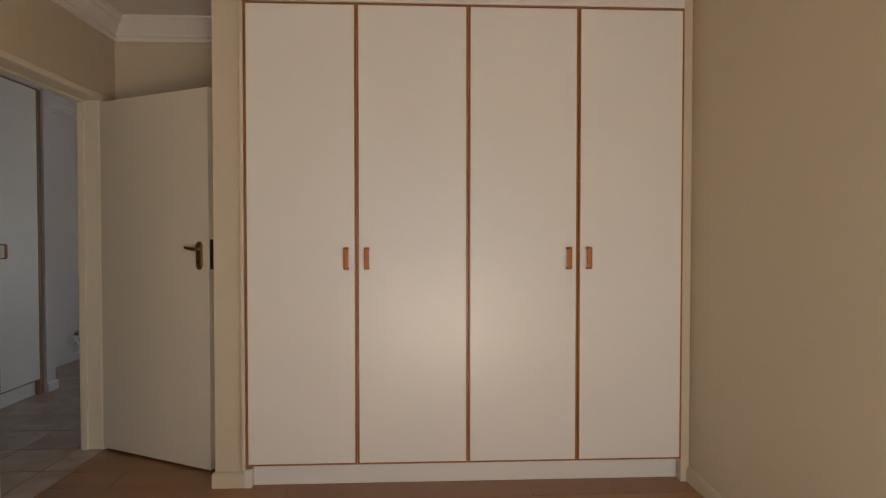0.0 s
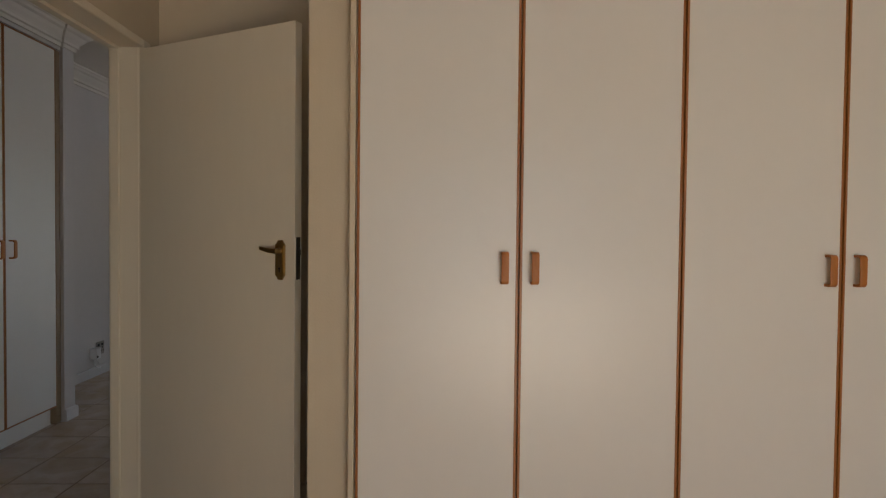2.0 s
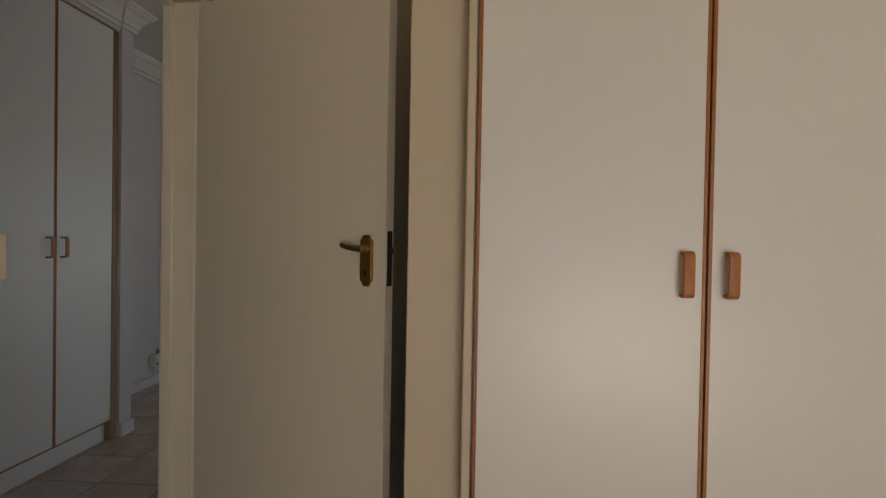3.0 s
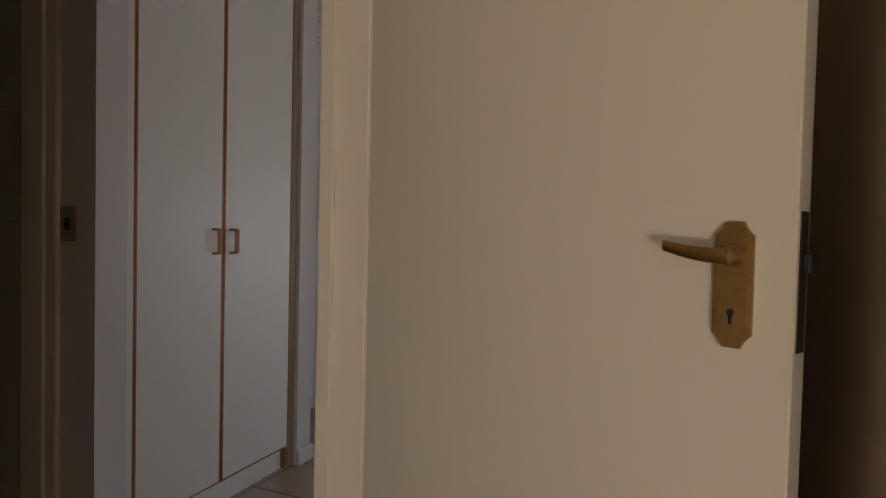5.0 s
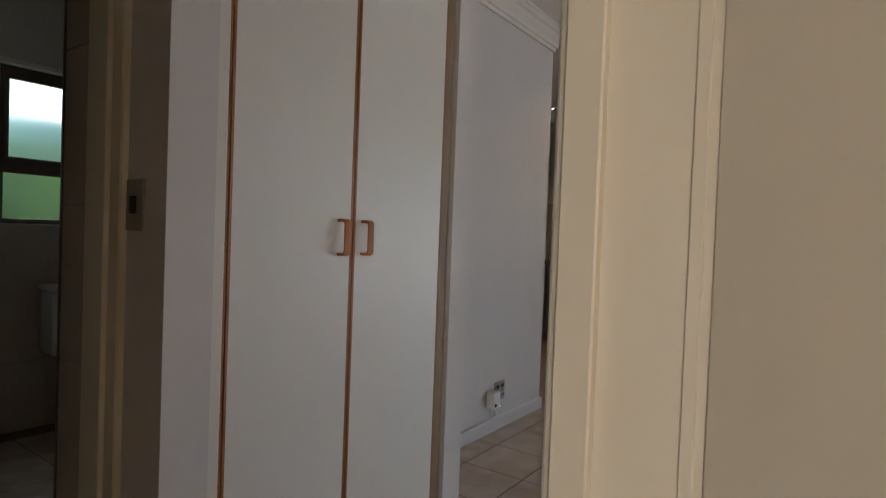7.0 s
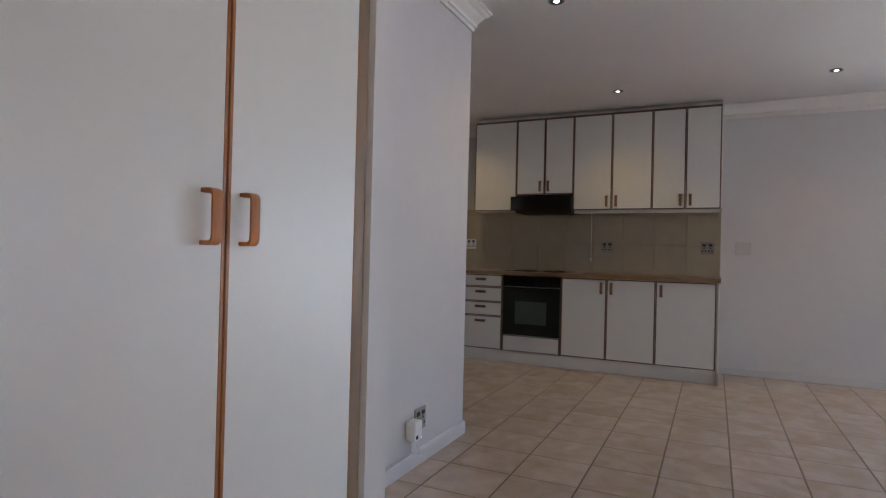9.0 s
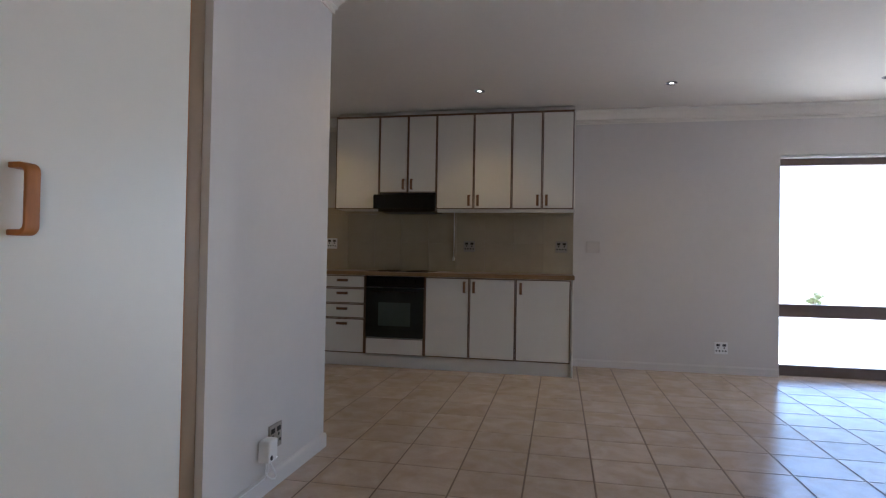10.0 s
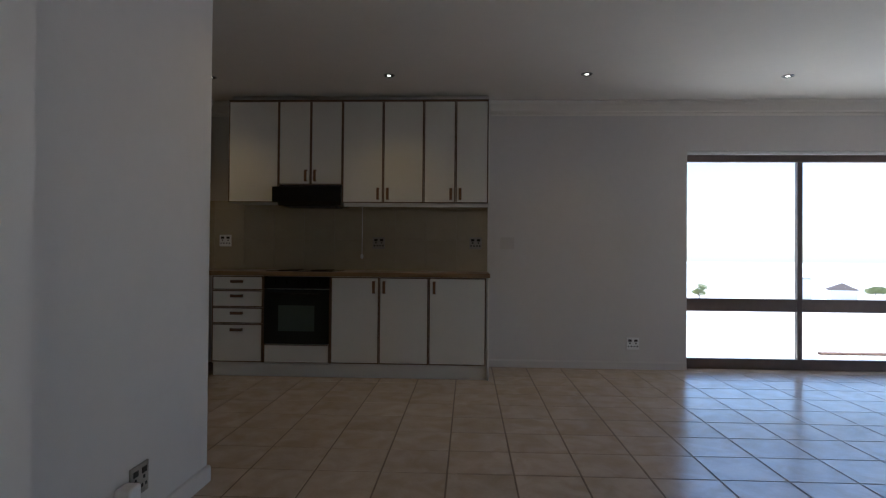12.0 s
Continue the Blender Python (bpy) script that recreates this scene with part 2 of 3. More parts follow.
def outline(pts, depth):
    """A plate from an outline in x and z, depth towards -y."""
    bm = bmesh.new()
    a = [bm.verts.new((x, 0, z)) for x, z in pts]
    b = [bm.verts.new((x, -depth, z)) for x, z in pts]
    bm.faces.new(a)
    bm.faces.new(b[::-1])
    for i in range(len(pts)):
        j = (i + 1) % len(pts)
        bm.faces.new((a[i], b[i], b[j], a[j]))
    return bm


def moved(bm, m):
    bmesh.ops.transform(bm, matrix=m, verts=bm.verts[:])
    return bm


CORNICE = [(0, 2.572), (0.095, 2.572), (0.095, 2.558), (0.084, 2.552), (0.075, 2.54), (0.058, 2.53), (0.046, 2.512),
           (0.03, 2.492), (0.024, 2.482), (0.024, 2.466), (0.012, 2.460), (0.012, 2.438), (0, 2.438)]
SKIRT = [(0, 0.0), (0.014, 0.0), (0.014, 0.066), (0.009, 0.076), (0, 0.08)]
LOWSKIRT = [(0, 0.0), (0.007, 0.0), (0.007, 0.06), (0, 0.078)]
TOP = 2.57

# ---- structure ----
WY = 9.22      # kitchen and window wall
wall("wall_bedroom_west", -1.61, -1.49, -1.0, 3.45, BEIGE, "beige painted bedroom wall with a doorway", [(2.236, 3.215, -0.05, 2.075)])
wall("wall_bedroom_north", -1.49, 1.88, 3.33, 3.45, BEIGE, "beige painted wall behind the fitted wardrobe")
wall("wall_lounge_south", 1.88, 3.9, 3.33, 3.45, GREIGE, "plain greige lounge wall")
wall("wall_bedroom_east", 1.735, 1.88, -1.0, 3.33, BEIGE, "plain beige painted bedroom wall")
wall("wall_bedroom_south", -1.61, 1.88, -1.12, -1.0, BEIGE, "beige bedroom wall with the window", [(-0.55, 1.65, -0.05, 2.1)])
wall("wall_wardrobe_nib", -0.655, -0.512, 2.60, 3.33, BEIGE, "narrow beige wall nib beside the fitted wardrobe")
wall("wall_hall_south", -5.1, -1.61, 1.1, 1.22, GREIGE, "plain greige hall wall")
wall("wall_bathroom_door", -2.925, -2.775, 1.22, 3.335, GREIGE, "greige wall with the bathroom doorway", [(2.43, 3.335, -0.05, 2.08)])
wall("wall_switch", -3.08, -2.595, 3.335, 3.45, GREIGE, "greige wall end with a small switch plate")
wall("wall_socket", -3.19, -3.115, 3.451, 6.297, GREIGE, "pale greige partition wall with a low power socket")
wall("wall_closet_side", -3.19, -3.0805, 3.395, 3.4505, GREIGE, "short greige wall return beside the closet")
wall("wall_pier", -3.115, -2.62, 4.446, 4.56, GREIGE, "pale greige wall pier beside the hall closet")
wall("wall_closet_head", -2.76, -2.635, 3.451, 4.446, GREIGE, "greige wall above the hall closet", z0=2.415)
wall("wall_kitchen_north", -4.48, 4.02, WY, WY + 0.23, GREIGE, "greige wall with kitchen units and a tall window", [(0.205, 3.4, -0.05, 2.10)])
wall("wall_kitchen_west", -4.6, -4.48, 5.12, WY + 0.23, GREIGE, "plain greige kitchen side wall")
# The hole is added out of view to let side light reach the hall closet.
wall("wall_lounge_east", 3.9, 4.02, 3.45, WY, GREIGE, "greige lounge wall with an unseen opening added for light", [(5.45, 7.15, -0.05, 2.1)])
wall("wall_bathroom_north", -5.22, -3.19, 5.0, 5.12, GREIGE, "plain bathroom wall")
wall("wall_bathroom_west", -5.22, -5.1, 1.1, 5.0, GREIGE, "bathroom wall with a frosted window", [(3.79, 4.86, 1.14, 1.99)])
wall("wall_bathroom_nib", -5.1, -4.9, 3.1, 3.70, TRIM, "narrow pale wall nib in the bathroom", z1=2.34)

tagged(part("ceiling", join(box(-5.22, 1.88, -1.12, 3.33, TOP, TOP + 0.12), box(-5.22, 4.02, 3.33, 9.45, TOP, TOP + 0.12)), CEIL), "flat off-white painted ceiling", "ceiling", kind="structure")
# Unseen overhang, added only to keep direct sun out of the lounge.
tagged(part("roof_sun_block", box(-5.3, 4.9, 9.4505, 10.42, TOP + 0.03, TOP + 0.17), RENDERED), "unseen pale eave added to keep sun off the lounge floor", "eave", kind="structure")

# cornices and skirtings, the wall on the left of each path
for nm, path in (("trim_cornice_1", [(-0.655, 3.33), (-1.49, 3.33), (-1.49, -1.0)][::-1]),
                 ("trim_cornice_2", [(1.735, 3.33), (1.735, -1.0)]),
                 ("trim_cornice_3", [(-2.775, 3.335), (-2.595, 3.335), (-2.595, 3.451), (-2.635, 3.451), (-2.635, 4.446), (-2.62, 4.446), (-2.62, 4.56), (-3.115, 4.56),
                                     (-3.115, 6.297), (-3.19, 6.297), (-3.19, 5.12)]),
                 ("trim_cornice_5", [(-4.48, 5.12), (-4.48, WY), (-4.14, WY)]),
                 ("trim_cornice_4", [(-1.705, WY), (3.9, WY), (3.9, 3.45), (-1.61, 3.45), (-1.61, 1.22)])):
    tagged(part(nm, sweep(path, CORNICE), CEIL), "white moulded plaster cornice under the ceiling", "cornice", kind="structure")
for nm, path in (("baseboard_1", [(-1.49, 3.23), (-1.49, 3.33), (-0.655, 3.33), (-0.655, 2.60), (-0.512, 2.60)]),
                 ("baseboard_2", [(1.735, 2.60), (1.735, -1.0)]),
                 ("baseboard_3", [(-2.62, 4.446), (-2.62, 4.56), (-3.115, 4.56), (-3.115, 6.297), (-3.19, 6.297), (-3.19, 5.12)]),
                 ("baseboard_4", [(-1.705, WY), (0.205, WY)]),
                 ("baseboard_5", [(-4.9, 3.1), (-4.9, 3.70), (-5.1, 3.70)]),
                 ("baseboard_6", [(3.9, WY), (3.9, 3.45), (-1.61, 3.45), (-1.61, 3.23)])):
    tagged(part(nm, sweep(path, LOWSKIRT if "4" in nm else SKIRT), BEIGE if nm[-1] in "12" else GREIGE), "low painted skirting board along the wall", "skirting", kind="structure")


def door_frame(name, x0, x1, ya, yb, top, stop_from, stop_to, label, rise=0.062):
    """A timber frame in a wall along y: jambs, head and stop."""
    th = 0.062
    root = empty(name, pose((x0 + x1) / 2, (ya + yb) / 2, 0), label, "door frame", kind="structure")
    inv = root.matrix_world.inverted()
    for nm, b in (("jamb", join(box(x0, x1, yb, yb + th, 0, top + rise, 0.004), box(stop_from, stop_to, yb - 0.013, yb + 0.001, 0, top, 0.002))),
                  ("jamb", join(box(x0, x1, ya - th, ya, 0, top + rise, 0.004), box(stop_from, stop_to, ya - 0.001, ya + 0.013, 0, top, 0.002))),
                  ("head", join(box(x0, x1, ya + 0.0005, yb - 0.0005, top, top + rise, 0.004), box(stop_from, stop_to, ya, yb, top - 0.013, top + 0.001, 0.002)))):
        part(nm, moved(b, inv), DOORP, root)
    return root


bedroom_frame = door_frame("door_frame_1", -1.625, -1.474, 2.298, 3.155, 2.04, -1.612, -1.577, "cream painted timber door frame of the bedroom", 0.034)
frame_inv = bedroom_frame.matrix_world.inverted()
part("bead", moved(box(-1.508, -1.497, 3.1525, 3.1555, 0, 2.04, 0.001), frame_inv), DOORP, bedroom_frame)
part("strike_plate", moved(box(-1.497, -1.4745, 2.2975, 2.321, 1.114, 1.208, 0.003, 2), frame_inv), DOORP, bedroom_frame, "cream painted strike plate")
door_frame("door_frame_2", -2.94, -2.762, 2.505, 3.318, 2.04, -2.89, -2.81, "cream painted timber frame of the bathroom doorway")

# ---- bedroom door ----


def bedroom_door():
    a = math.degrees(math.atan2(2.781 - 3.155, -0.743 + 1.495))
    root = empty("door_1", pose(-1.495, 3.155, 0, 0, 0, a), "cream painted flush bedroom door standing open", "door", kind="structure")
    w = 0.84
    part("leaf", box(0.005, w, 0, 0.04, 0.012, 2.032, 0.002), DOORP, root)
    h, ww = 0.074, 0.022
    shape = [(-0.010, h), (-0.014, h - 0.008), (-0.018, h - 0.013), (-ww, h - 0.016), (-ww, -h + 0.016), (-0.018, -h + 0.013),
             (-0.014, -h + 0.008), (-0.010, -h)]
    pts = shape + [(-x, z) for x, z in shape[::-1]]
    cx, cz = w - 0.064, 1.150
    plate = part("handle_plate", moved(outline(pts, 0.006), pose(cx, 0, cz)), BRASS, root, "antique brass handle plate")
    plate2 = outline([(x * 0.78, z * 0.9) for x, z in pts], 0.003)
    part("raised_field", moved(plate2, pose(cx, -0.0058, cz)), BRASS, plate)
    part("keyhole", join(moved(lathe([(0.004, 0), (0.004, 0.001)], 12), pose(cx, -0.0090, cz - 0.032, 90)),
                         box(cx - 0.002, cx + 0.002, -0.0100, -0.0088, cz - 0.046, cz - 0.033)), SLOT, plate)
    rose = moved(lathe([(0.012, 0), (0.012, 0.008), (0.009, 0.012), (0.0085, 0.030), (0.0, 0.031)], 16), pose(cx, -0.0088, cz + 0.034, 90))
    lever = part("lever", rose, BRASS, root, "antique brass lever handle", smooth=True)
    arm = bmesh.new()
    rings = []
    for s in range(9):
        f = s / 8
        x = cx + 0.008 - 0.078 * f
        zc = cz + 0.034 + 0.010 * f - 0.003 * math.sin(f * math.pi)
        hh, dd = 0.010 - 0.003 * f, 0.007 - 0.002 * f
        rings.append([arm.verts.new((x, -0.036 + dd * math.cos(q), zc + hh * math.sin(q))) for q in [k * math.pi / 5 for k in range(10)]])
    for r0, r1 in zip(rings, rings[1:]):
        for k in range(10):
            arm.faces.new((r0[k], r0[(k + 1) % 10], r1[(k + 1) % 10], r1[k]))
    arm.faces.new(rings[0])
    arm.faces.new(rings[-1][::-1])
    part("grip", arm, BRASS, lever, smooth=True)
    part("lock_face", box(w - 0.0005, w + 0.0015, 0.009, 0.031, 1.078, 1.236), DARKMETAL, root, "dark metal lock face on the edge")
    part("latch", box(w + 0.001, w + 0.010, 0.014, 0.026, 1.168, 1.190, 0.002), DARKMETAL, root)


bedroom_door()

# ---- cupboards ----


def handle_mesh(length=0.108, wide=0.025, out=0.034, thick=0.009):
    """A flat bent wooden D handle along z, standing out to -y."""
    bm = bmesh.new()
    h, r = length / 2, 0.014
    outer, inner = [(0.0, -h)], [(0.0, -h + thick)]
    for s in range(6):
        a = s / 5 * math.pi / 2
        outer.append((-(out - r) - r * math.sin(a), -h + r - r * math.cos(a)))
        ri = r - thick * 0.6
        inner.append((-(out - r) - 0.001 - (ri - 0.001) * math.sin(a) + 0.0, -h + thick + ri - ri * math.cos(a)))
    outer += [(y, -z) for y, z in outer[::-1]]
    inner += [(y, -z) for y, z in inner[::-1]]
    rows = []
    for x in (-wide / 2, wide / 2):
        rows.append(([bm.verts.new((x, y, z)) for y, z in outer], [bm.verts.new((x, y, z)) for y, z in inner]))
    n = len(outer)
    (o0, i0), (o1, i1) = rows
    for k in range(n - 1):
        bm.faces.new((o0[k], o0[k + 1], o1[k + 1], o1[k]))
        bm.faces.new((i0[k + 1], i0[k], i1[k], i1[k + 1]))
        bm.faces.new((o0[k + 1], o0[k], i0[k], i0[k + 1]))
        bm.faces.new((o1[k], o1[k + 1], i1[k + 1], i1[k]))
    for e in (0, n - 1):
        bm.faces.new((o0[e], o1[e], i1[e], i0[e]))
    bmesh.ops.recalc_face_normals(bm, faces=bm.faces[:])
    sharp = [e for e in bm.edges if e.calc_face_angle(0) > 1.2]
    bmesh.ops.bevel(bm, geom=sharp, offset=0.002, segments=2, affect="EDGES", profile=0.5)
    return bm


HANDLE_V = mesh_from(handle_mesh(), "handle", HANDLE, True)
HANDLE_D = mesh_from(handle_mesh(), "handle", DARKWOOD, True)
HANDLE_K = mesh_from(handle_mesh(), "handle", KHANDLE, True)


def leaf(root, x0, x1, z0, z1, edge, strip, handle=None, flat=False, thick=0.018, name="door", hm=None, last=None):
    """A cupboard front in the plane y = 0 with edging round it and a handle at (x, z)."""
    g = 0.002
    last = last or strip
    d = part(name, box(x0 + strip, x1 - last, 0, thick, z0 + strip, z1 - strip), WHITE, root)
    x0, x1, z0, z1 = x0 + g, x1 - g, z0 + g, z1 - g
    b = 0.0012
    rim = join(box(x0, x0 + strip - g, -0.0012, thick, z0, z1, b), box(x1 - last + g, x1, -0.0012, thick, z0, z1, b),
               box(x0 + strip - g, x1 - last + g, -0.001, thick, z0, z0 + strip * 0.8, b),
               box(x0 + strip - g, x1 - last + g, -0.001, thick, z1 - strip * 0.8, z1, b))
    part("edging", rim, edge, d, "brown wooden edge strip")
    if handle:
        h = new("handle", hm or HANDLE_V)
        h.parent = d
        h.matrix_local = pose(handle[0], 0.0005, handle[1], 0, 90 if flat else 0, 0)
    return d


def wardrobe():
    root = empty("fitted_wardrobe", pose(0, 2.545, 0), "tall off-white four-door fitted wardrobe with brown wooden edging", "wardrobe")
    x0, x1 = -0.512, 1.735
    part("carcass", join(box(x0 + 0.004, x1 - 0.004, 0.022, 0.72, 0.115, 2.565)), WHITE, root)
    part("plinth", box(x0 + 0.03, x1 - 0.02, 0.075, 0.095, 0, 0.114, 0.002), WHITE, root)
    part("side_strip", box(x0 + 0.001, -0.490, -0.002, 0.06, 0.10, 2.565, 0.004, 2), BEIGE, root)
    part("side_strip", box(1.690, x1 - 0.001, 0.012, 0.06, 0.0, 2.565, 0.003), BEIGE, root)
    part("foot_block", box(x0 + 0.001, -0.468, 0.03, 0.075, 0.0, 0.098, 0.008, 2), TRIM, root)
    part("top_rail", box(-0.489, 1.689, 0.006, 0.06, 2.392, 2.565, 0.002), TRIM, root)
    xs = [-0.487, 0.054, 0.602, 1.152, 1.687]
    for i in range(4):
        a, b = xs[i], xs[i + 1]
        hx = b - 0.050 if i % 2 == 0 else a + 0.050
        leaf(root, a, b, 0.122, 2.386, EDGE, 0.011, (hx, 1.143))


def hall_closet():
    # front faces +x: local x runs along +y
    root = empty("hall_closet", pose(-2.625, 3.495, 0, 0, 0, 90), "tall off-white two-door hall closet with brown wooden edging", "closet")
    w = 0.880
    part("carcass", box(-0.042, w + 0.048, 0.06, 0.48, 0.0, 2.41), DARKWOOD, root)
    part("lining", box(0.016, w + 0.004, 0.0225, 0.058, 0.116, 2.41), WHITE, root)
    part("plinth", box(0.012, w + 0.02, 0.045, 0.0585, 0, 0.112, 0.002), WHITE, root)
    part("side_strip", box(-0.043, -0.0045, -0.012, 0.058, 0.0, 2.41, 0.003), TRIM, root, "cream side strip")
    part("edge_strip", box(-0.004, 0.0078, -0.0018, 0.058, 0.0, 2.41, 0.002), EDGE, root, "orange-brown wooden edge strip")
    part("side_filler", box(w + 0.006, w + 0.0695, 0.008, 0.058, 0.0, 2.41, 0.014, 3), TANTRIM, root, "tan rounded filler strip", smooth=True)
    leaf(root, 0.008, 0.433, 0.118, 2.405, EDGE, 0.011, (0.381, 1.143), thick=0.022)
    leaf(root, 0.433, w, 0.118, 2.405, EDGE, 0.011, (0.479, 1.143), thick=0.022, last=0.005)


wardrobe()
hall_closet()

# ---- kitchen ----
KY = 8.59      # fronts of the base units
UY = 8.89      # fronts of the wall units


def unit_root(name, x, y, label, category, group):
    return empty(name, pose(x, y, 0), label, category, group)


def base_units():
    g = "kitchen base units"
    r = unit_root("drawer_unit", -4.14, KY, "white four-drawer kitchen unit with dark wooden edging", "drawers", g)
    part("body", box(0.0, 0.453, 0.02, 0.60, 0.112, 0.883), WHITE, r)
    zs = [0.125, 0.462, 0.606, 0.757, 0.883]
    for a, b in zip(zs, zs[1:]):
        leaf(r, 0.0, 0.455, a, b, DARKWOOD, 0.011, (0.224, b - 0.050), True, name="drawer", hm=HANDLE_D)
    r = unit_root("oven_unit", -3.685, KY, "white oven housing with a panel under the oven", "cabinet", g)
    part("body", box(0.001, 0.599, 0.05, 0.60, 0.112, 0.883), WHITE, r)
    part("side", box(0.001, 0.012, 0.0, 0.05, 0.125, 0.883), DARKWOOD, r)
    part("side", box(0.588, 0.599, 0.0, 0.05, 0.125, 0.883), DARKWOOD, r)
    leaf(r, 0.012, 0.588, 0.125, 0.285, DARKWOOD, 0.007, name="panel")
    r = unit_root("double_base_cabinet", -3.085, KY, "white two-door kitchen base cabinet with dark wooden edging", "cabinet", g)
    part("body", box(0.001, 0.856, 0.02, 0.60, 0.112, 0.883), WHITE, r)
    leaf(r, 0.0, 0.425, 0.125, 0.883, DARKWOOD, 0.011, (0.380, 0.795), hm=HANDLE_K)
    leaf(r, 0.425, 0.857, 0.125, 0.883, DARKWOOD, 0.011, (0.470, 0.795), hm=HANDLE_K)
    r = unit_root("single_base_cabinet", -2.228, KY, "white single-door kitchen base cabinet with dark wooden edging", "cabinet", g)
    part("body", box(0.001, 0.505, 0.02, 0.60, 0.112, 0.883), WHITE, r)
    leaf(r, 0.0, 0.497, 0.125, 0.883, DARKWOOD, 0.011, (0.048, 0.795), hm=HANDLE_K)
    part("end_panel", box(0.506, 0.522, 0.0, 0.61, 0.0, 0.883, 0.001), WHITE, r)
    k = tagged(part("kitchen_plinth", box(-4.14, -1.724, KY + 0.04, KY + 0.055, 0, 0.110, 0.001), WHITE), "white plinth board under the kitchen units", "plinth")
    t = part("worktop", box(-4.46, -1.698, KY - 0.022, WY - 0.004, 0.885, 0.923, 0.004, 2), TOPWOOD)
    tagged(t, "brown wood-grain kitchen worktop with rounded edge", "worktop")


def oven():
    r = empty("oven", pose(-3.672, KY, 0), "black built-in electric oven with a glass door", "oven")
    part("control_panel", box(0.002, 0.574, -0.012, 0.04, 0.775, 0.880, 0.004, 2), BLACK, r)
    d = part("oven_door", box(0.002, 0.574, -0.016, 0.04, 0.292, 0.770, 0.005, 2), BLACKGLASS, r)
    part("window", box(0.13, 0.45, -0.0175, -0.0155, 0.405, 0.63), GREYGLASS, d, "grey oven window")
    part("bar_handle", join(tube([(0.07, -0.045, 0.735), (0.506, -0.045, 0.735)], 0.008),
                            tube([(0.09, -0.014, 0.735), (0.09, -0.045, 0.735)], 0.006), tube([(0.486, -0.014, 0.735), (0.486, -0.045, 0.735)], 0.006)), BLACK, d)
    for i in range(5):
        x = 0.09 + i * 0.098
        part("knob", moved(lathe([(0.019, 0), (0.018, 0.014), (0.015, 0.02), (0.0, 0.0205)], 16), pose(x, -0.011, 0.832, 90)), BLACK, r, smooth=True)
    hb = empty("hob", pose(-3.68, 8.64, 0.923), "black glass hob set into the worktop", "hob")
    part("glass", box(0, 0.60, 0, 0.50, 0.0, 0.007, 0.003), BLACKGLASS, hb)
    for cx, cy, rad in ((0.16, 0.13, 0.09), (0.44, 0.13, 0.075), (0.16, 0.37, 0.075), (0.44, 0.37, 0.09)):
        part("plate", moved(lathe([(rad, 0), (rad, 0.004), (rad - 0.006, 0.006), (0.0, 0.006)], 24), pose(cx, cy, 0.0065)), BLACK, hb)


def wall_units():
    g = "kitchen wall units"

    def unit(x0, x1, z0, label, splits, handles, z1=2.505):
        r = unit_root("wall_cabinet", x0, UY, label, "cabinet", g)
        part("body", box(0.001, x1 - x0 - 0.001, 0.019, WY - UY - 0.003, z0 + 0.002, 2.505), WHITE, r)
        for a, b, hx in zip(splits, splits[1:], handles):
            leaf(r, a - x0, b - x0, z0, z1, DARKWOOD, 0.011, (hx - x0, z0 + 0.085) if hx is not None else None, hm=HANDLE_K)
        part("scribe_panel", box(0.001, x1 - x0 - 0.001, 0.085, WY - UY - 0.003, 2.5055, 2.567), CEIL, r, "off-white closing panel")
        part("top_strip", box(0.0, x1 - x0, 0.002, 0.0185, z1 + 0.001, z1 + 0.010), DARKWOOD, r)
        return r

    unit(-4.135, -3.66, 1.556, "white single-door kitchen wall cabinet with dark edging", [-4.135, -3.66], [None])
    unit(-3.66, -3.06, 1.722, "short white two-door cabinet over the cooker hood", [-3.66, -3.357, -3.06], [-3.40, -3.314])
    unit(-3.06, -2.305, 1.556, "white two-door kitchen wall cabinet with dark edging", [-3.06, -2.68, -2.305], [-2.725, -2.635])
    r = unit(-2.305, -1.71, 1.556, "white two-door kitchen wall cabinet at the end", [-2.305, -2.01, -1.71], [-2.053, -1.967])
    part("end_panel", box(0.5955, 0.608, 0.0, WY - UY - 0.003, 1.556, 2.505, 0.001), WHITE, r)
    p = part("light_pelmet", box(-3.05, -1.705, UY + 0.03, UY + 0.06, 1.525, 1.5555, 0.002), WHITE)
    tagged(p, "white light pelmet under the wall cabinets", "pelmet")
    h = empty("cooker_hood", pose(-3.70, UY, 0), "black slim cooker hood under the short cabinet", "cooker hood")
    sec = [(0.0, 1.56), (0.0, 1.62), (0.05, 1.7205), (0.36, 1.7205), (0.36, 1.53), (0.02, 1.53)]
    bm = bmesh.new()
    sides = [[bm.verts.new((x, y - 0.04, z)) for y, z in sec] for x in (0.045, 0.635)]
    bm.faces.new(sides[0])
    bm.faces.new(sides[1][::-1])
    for i in range(6):
        j = (i + 1) % 6
        bm.faces.new((sides[0][i], sides[0][j], sides[1][j], sides[1][i]))
    part("casing", bm, BLACK, h)
    part("front_lip", box(0.0, 0.64, -0.065, -0.038, 1.556, 1.70, 0.008, 2), BLACK, h)
    part("filter", box(0.09, 0.59, 0.02, 0.27, 1.524, 1.531), DARKMETAL, h)


base_units()
oven()
wall_units()


